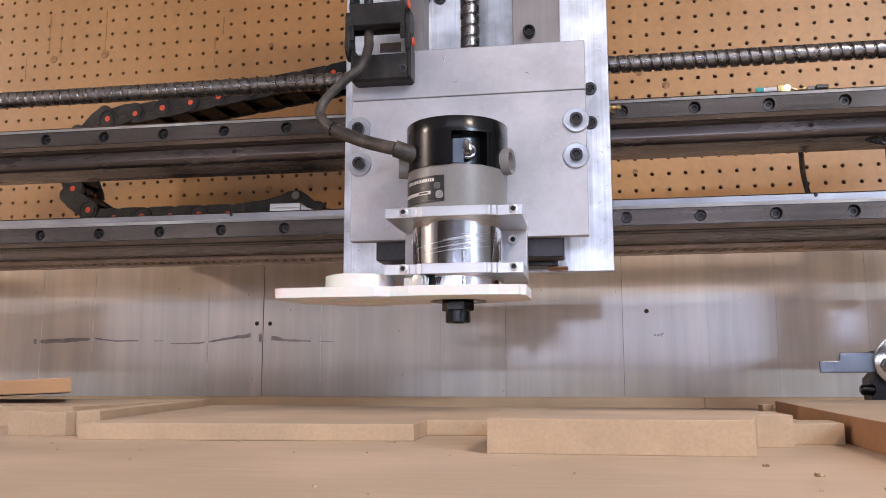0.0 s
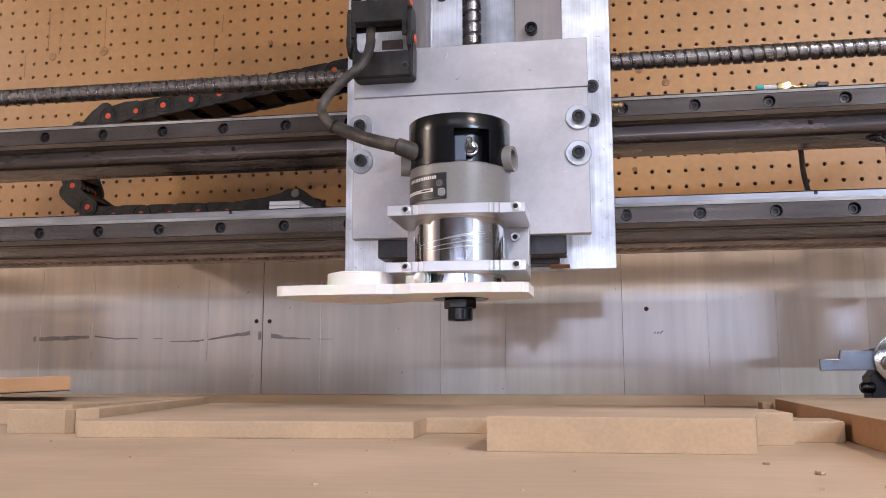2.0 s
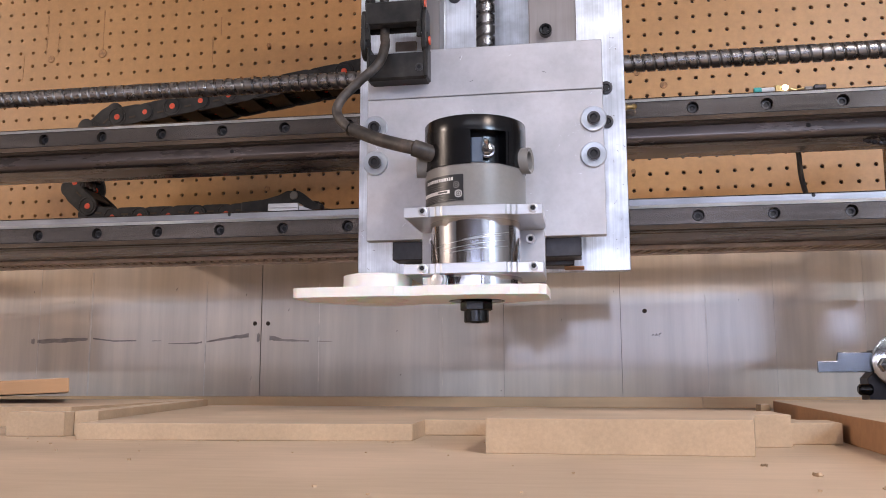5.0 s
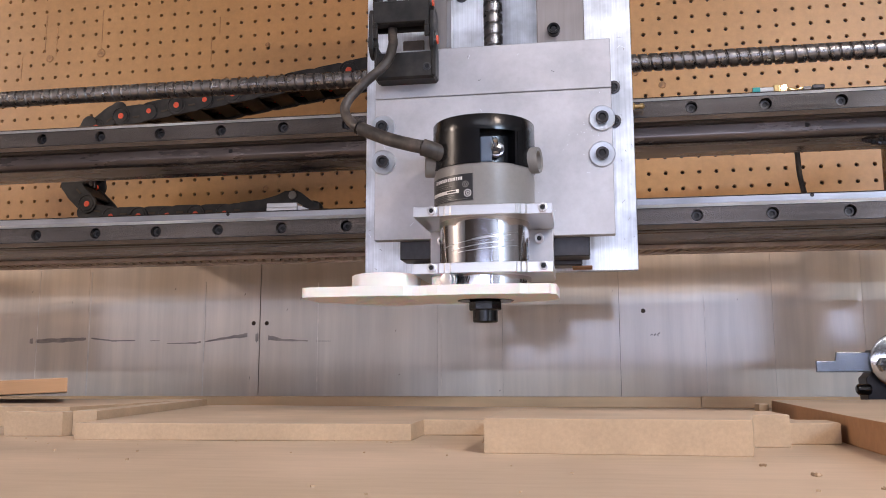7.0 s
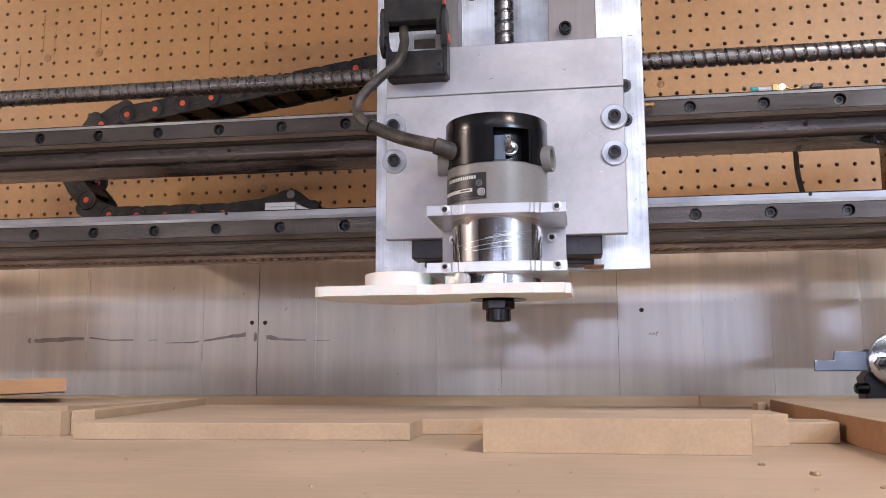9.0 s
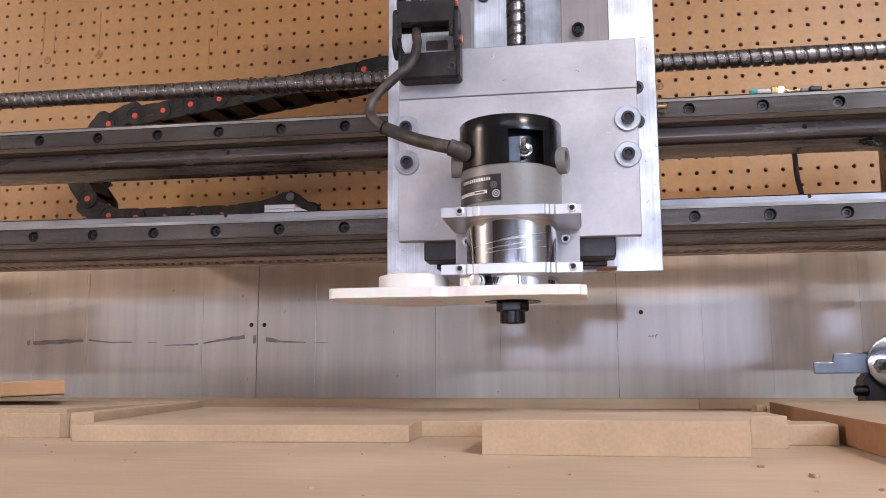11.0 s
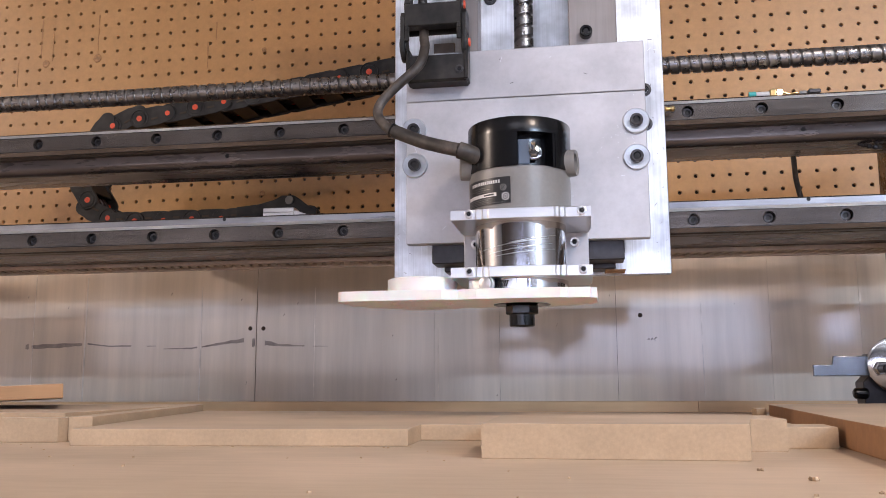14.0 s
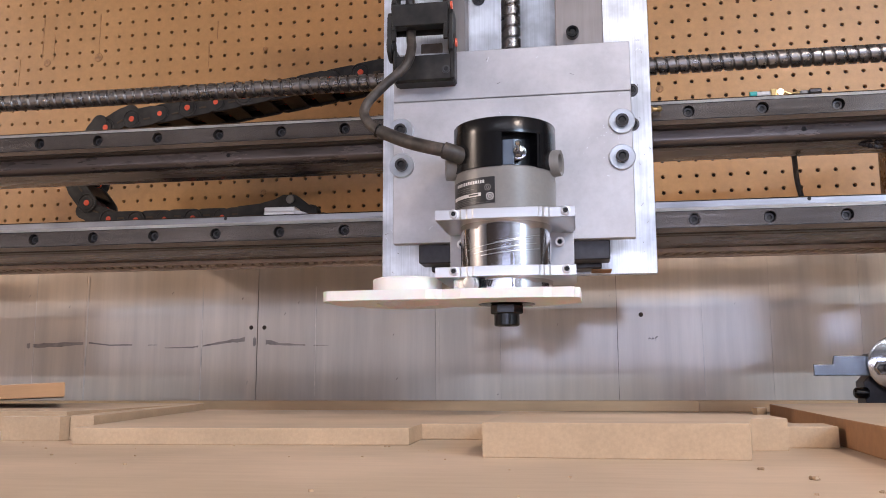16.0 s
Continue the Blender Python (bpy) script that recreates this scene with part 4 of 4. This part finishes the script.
# ---- vertical cable chain on the carriage ----
vch = empty("vertical_cable_chain", 0.468, -0.1075, 0.352, "black nylon cable chain end fixed on the carriage", "cable chain")
on(vch, "end_bracket", prismed([(-0.1270, 0.3545), (-0.1245, 0.3520), (-0.1070, 0.3520), (-0.1070, 0.3805), (-0.1270, 0.3805)], 0.4370, 0.4978, "x", 0.0012), CHAINPL)
on(vch, "bracket_rib", boxed(0.4952, 0.4996, -0.1285, -0.1072, 0.3530, 0.3880, 0.0012), CHAINPL)
on(vch, "bracket_rib", boxed(0.4345, 0.4385, -0.1285, -0.1072, 0.3530, 0.3880, 0.0012), CHAINPL)
bolt_on(vch, "countersunk_screw", 0.4905, -0.1270, 0.3640, 0.0044, 0.0008, DARKM, "dark countersunk screw")
for k in range(4):
    z = 0.3830 + k * 0.0415
    for x0, sx in ((0.4288, 1), (0.4938, -1)):
        d = 0.0048 if k % 2 else 0.0
        u = x0 + d if sx > 0 else x0 - d
        cheek = arc(-0.1185, z + 0.007, 0.0125, 180, 360, 8) + [(-0.1060, z + 0.040), (-0.1095, z + 0.046), (-0.1275, z + 0.046), (-0.1310, z + 0.040)]
        on(vch, "link_cheek", prismed(cheek, u, u + 0.0046, "x", 0.0008), CHAINPL)
        on(vch, "link_boss", turned([(0.0105, -0.0010), (0.0110, 0.0), (0.0110, 0.0044), (0.0105, 0.0056)], (u, -0.1185, z + 0.011), "x", 24), CHAINPL)
    on(vch, "pin_dot", turned([(0.0048, 0.0), (0.0042, 0.0016)], (0.4996 - (0.0048 if k % 2 else 0.0), -0.1185, z + 0.0125), "x", 18), RED, "orange-red pin")
    on(vch, "cross_bar", boxed(0.4335, 0.4936, -0.1318, -0.1180, z + 0.0285, z + 0.0535, 0.0012), CHAINPL)
    on(vch, "cross_bar", boxed(0.4335, 0.4936, -0.1110, -0.1075, z + 0.0265, z + 0.0495, 0.0012), CHAINPL)
    for u in (0.4338, 0.4886):
        on(vch, "latch", box(boxed(u, u + 0.0048, -0.1322, -0.1290, z + 0.0125, z + 0.0284, 0.0008), u + 0.0008, u + 0.0040, -0.1336, -0.1321, z + 0.0240, z + 0.0300, 0.0005), CHAINPL)

# ---- long cable chain behind the gantry ----
PITCH, CYY, RB, ZL = 0.0468, 0.25, 0.0813, 0.2920
FIX, XC0, XA = 0.294, -0.0493, 0.470
chain = empty("cable_chain", FIX, CYY, ZL, "black nylon cable chain with orange-red pins looping behind the gantry", "cable chain")
shelf = empty("chain_shelf", 0.25, CYY, 0.2488, "dark steel bar carrying the cable chain", "shelf")
part("shelf_plate", boxed(-0.20, 0.05, -0.02, 0.074, 0.0121, 0.0270, 0.0006), TUBE, shelf)
for lx in (-0.18, 0.03):
    part("shelf_bracket", boxed(lx - 0.01, lx + 0.01, -0.14, 0.03, 0.0, 0.012, 0.001), TUBE, shelf)


def link_meshes():
    """One link: two cheeks, bars and pins, lying along +x from its pin."""
    L, h = PITCH, 0.0155
    o = arc(0, 0, h, 90, 270, 8) + [(L * 0.70, -h), (L * 0.88, -h * 0.86)] + arc(L, 0, h * 0.84, -75, 75, 6) + [(L * 0.88, h * 0.86), (L * 0.70, h)]
    return o


def chain_place(s, dx):
    """The pose of the chain at a length s from its fixed end, when the carriage has moved by dx."""
    xc = XC0 + dx / 2
    low_len = FIX - xc
    if s < low_len:
        return FIX - s, ZL, math.pi
    s -= low_len
    if s < math.pi * RB:
        a = s / RB
        return xc - RB * math.sin(a), ZL + RB - RB * math.cos(a), math.pi - a
    s -= math.pi * RB
    top = ZL + 2 * RB
    slope = math.atan2(0.0585, 0.40)
    return xc + s * math.cos(slope), top + s * math.sin(slope), slope


LOOM = material("cable_sheath", (0.022, 0.009, 0.008), 0.5, grain=0.2, scale=120, stain=0.3, stain_scale=30)
LINKS = []
total = FIX - XC0 + math.pi * RB + (XA - XC0)
for k in range(int(total / PITCH)):
    lk = part("link", prismed(link_meshes(), 0.004, 0.0085, "y", 0.0008), CHAINPL, chain)
    if k == 0:
        first_link = lk
        rear = prismed(link_meshes(), 0.066, 0.0705, "y", 0.0008)
        rear_me = part("rear_cheek", rear, CHAINPL, lk)
        bar = box(boxed(0.008, 0.036, 0.0086, 0.0659, 0.0100, 0.0128, 0.0006), 0.008, 0.036, 0.0086, 0.0659, -0.0128, -0.0100, 0.0006)
        bar_me = part("cross_bar", bar, CHAINPL, lk)
        pin_me = part("pin_dot", turned([(0.0036, -0.0016), (0.0047, -0.0010), (0.0047, 0.0)], (0, 0.0039, 0), "y", 18), RED, lk, "orange-red pin")
        far_me = part("pin_dot", turned([(0.0036, 0.0016), (0.0047, 0.0010), (0.0047, 0.0)][::-1], (0, 0.0630, 0), "y", 12), RED, lk, "orange-red pin")
        boss_me = part("boss", turned([(0.0105, -0.0008), (0.0110, 0.0)], (0, 0.0040, 0), "y", 20), CHAINPL, lk)
        loom = bmesh.new()
        for cy, cr in ((0.017, 0.0062), (0.031, 0.0072), (0.046, 0.0066), (0.058, 0.0052)):
            lathe(loom, [(cr, -0.003), (cr, PITCH + 0.003)], (0, cy, 0.0008), "x", 10)
        loom_me = part("cable", loom, LOOM, lk, "dark cables carried in the chain", smooth=True)
        slot_me = part("cheek_slot", boxed(PITCH * 0.42, PITCH * 0.66, 0.0033, 0.0041, -0.0060, -0.0030, 0.0003), DARKVOID, lk)
        rim_me = part("boss_rim", turned([(0.0132, 0.0), (0.0138, -0.0007), (0.0146, -0.0007), (0.0152, 0.0)], (0, 0.0040, 0), "y", 20, cap=False), CHAINPL, lk)
        kids = (rear_me, bar_me, pin_me, far_me, boss_me, loom_me, slot_me, rim_me)
    else:
        old = lk.data
        lk.data = first_link.data
        bpy.data.meshes.remove(old)
        for q in kids:
            c = q.copy()
            scene.collection.objects.link(c)
            c.parent = lk
    LINKS.append(lk)
hump = part("end_piece", prismed([(0.0, -0.0135), (0.0, 0.001), (-0.012, 0.006), (-0.028, 0.019), (-0.036, 0.0235), (-0.054, 0.0235), (-0.066, 0.0175), (-0.090, 0.0115), (-0.125, 0.0085), (-0.125, -0.0135)], -0.0035, 0.0035, "y", 0.0012), CHAINPL, chain, "black chain end piece")
hump.location = (-0.004, -0.001, 0.0065)
part("end_screw", turned([(0.006, -0.0014), (0.0066, 0)], (-0.046, -0.0047, 0.0225), "y", 18), GREYPL, chain)


# ---- what moves ----
TRAVEL = ((0.0, 0.0), (0.5, 0.0007), (1.0, -0.0008), (1.5, -0.0009), (2.0, 0.0024), (2.5, 0.0060), (3.0, 0.0095), (3.5, 0.0126), (4.0, 0.0155), (6.5, 0.0253), (7.0, 0.0290), (7.5, 0.0328), (8.0, 0.0359), (8.5, 0.0394),
          (9.0, 0.0428), (11.5, 0.0612), (12.0, 0.0652), (12.5, 0.0667), (13.0, 0.0670), (13.5, 0.0690), (14.0, 0.0665), (14.5, 0.0631), (15.0, 0.0592), (15.5, 0.0553), (16.0, 0.0514))


def travel(t):
    for (a, u), (b, v) in zip(TRAVEL, TRAVEL[1:]):
        if t <= b:
            return u + (v - u) * (t - a) / (b - a)
    return TRAVEL[-1][1]


def motions():
    for thing in (car, clamp, rt, shoe, vch):
        o = thing.location.copy()
        walk(thing, [(t, pose(o.x + d, o.y, o.z)) for t, d in TRAVEL])
    o = ballscrew.location.copy()
    times = [i * 0.3 for i in range(54)]
    walk(ballscrew, [(t, pose(o.x, o.y, o.z, -360 * travel(t) / 0.0127)) for t in times[:-1]] + [(16.0, pose(o.x, o.y, o.z, -360 * travel(16.0) / 0.0127))])
    some = [r for i, r in enumerate(TRAVEL) if i % 2 == 0 or 11 < i]
    for k, lk in enumerate(LINKS):
        rows = []
        for t, d in some:
            x, z, a = chain_place((k + 0.35) * PITCH, d)
            rows.append((t, pose(x - FIX, 0.0014 * (k % 2), z - ZL, 0, -math.degrees(a), 0)))
        walk(lk, rows)


motions()
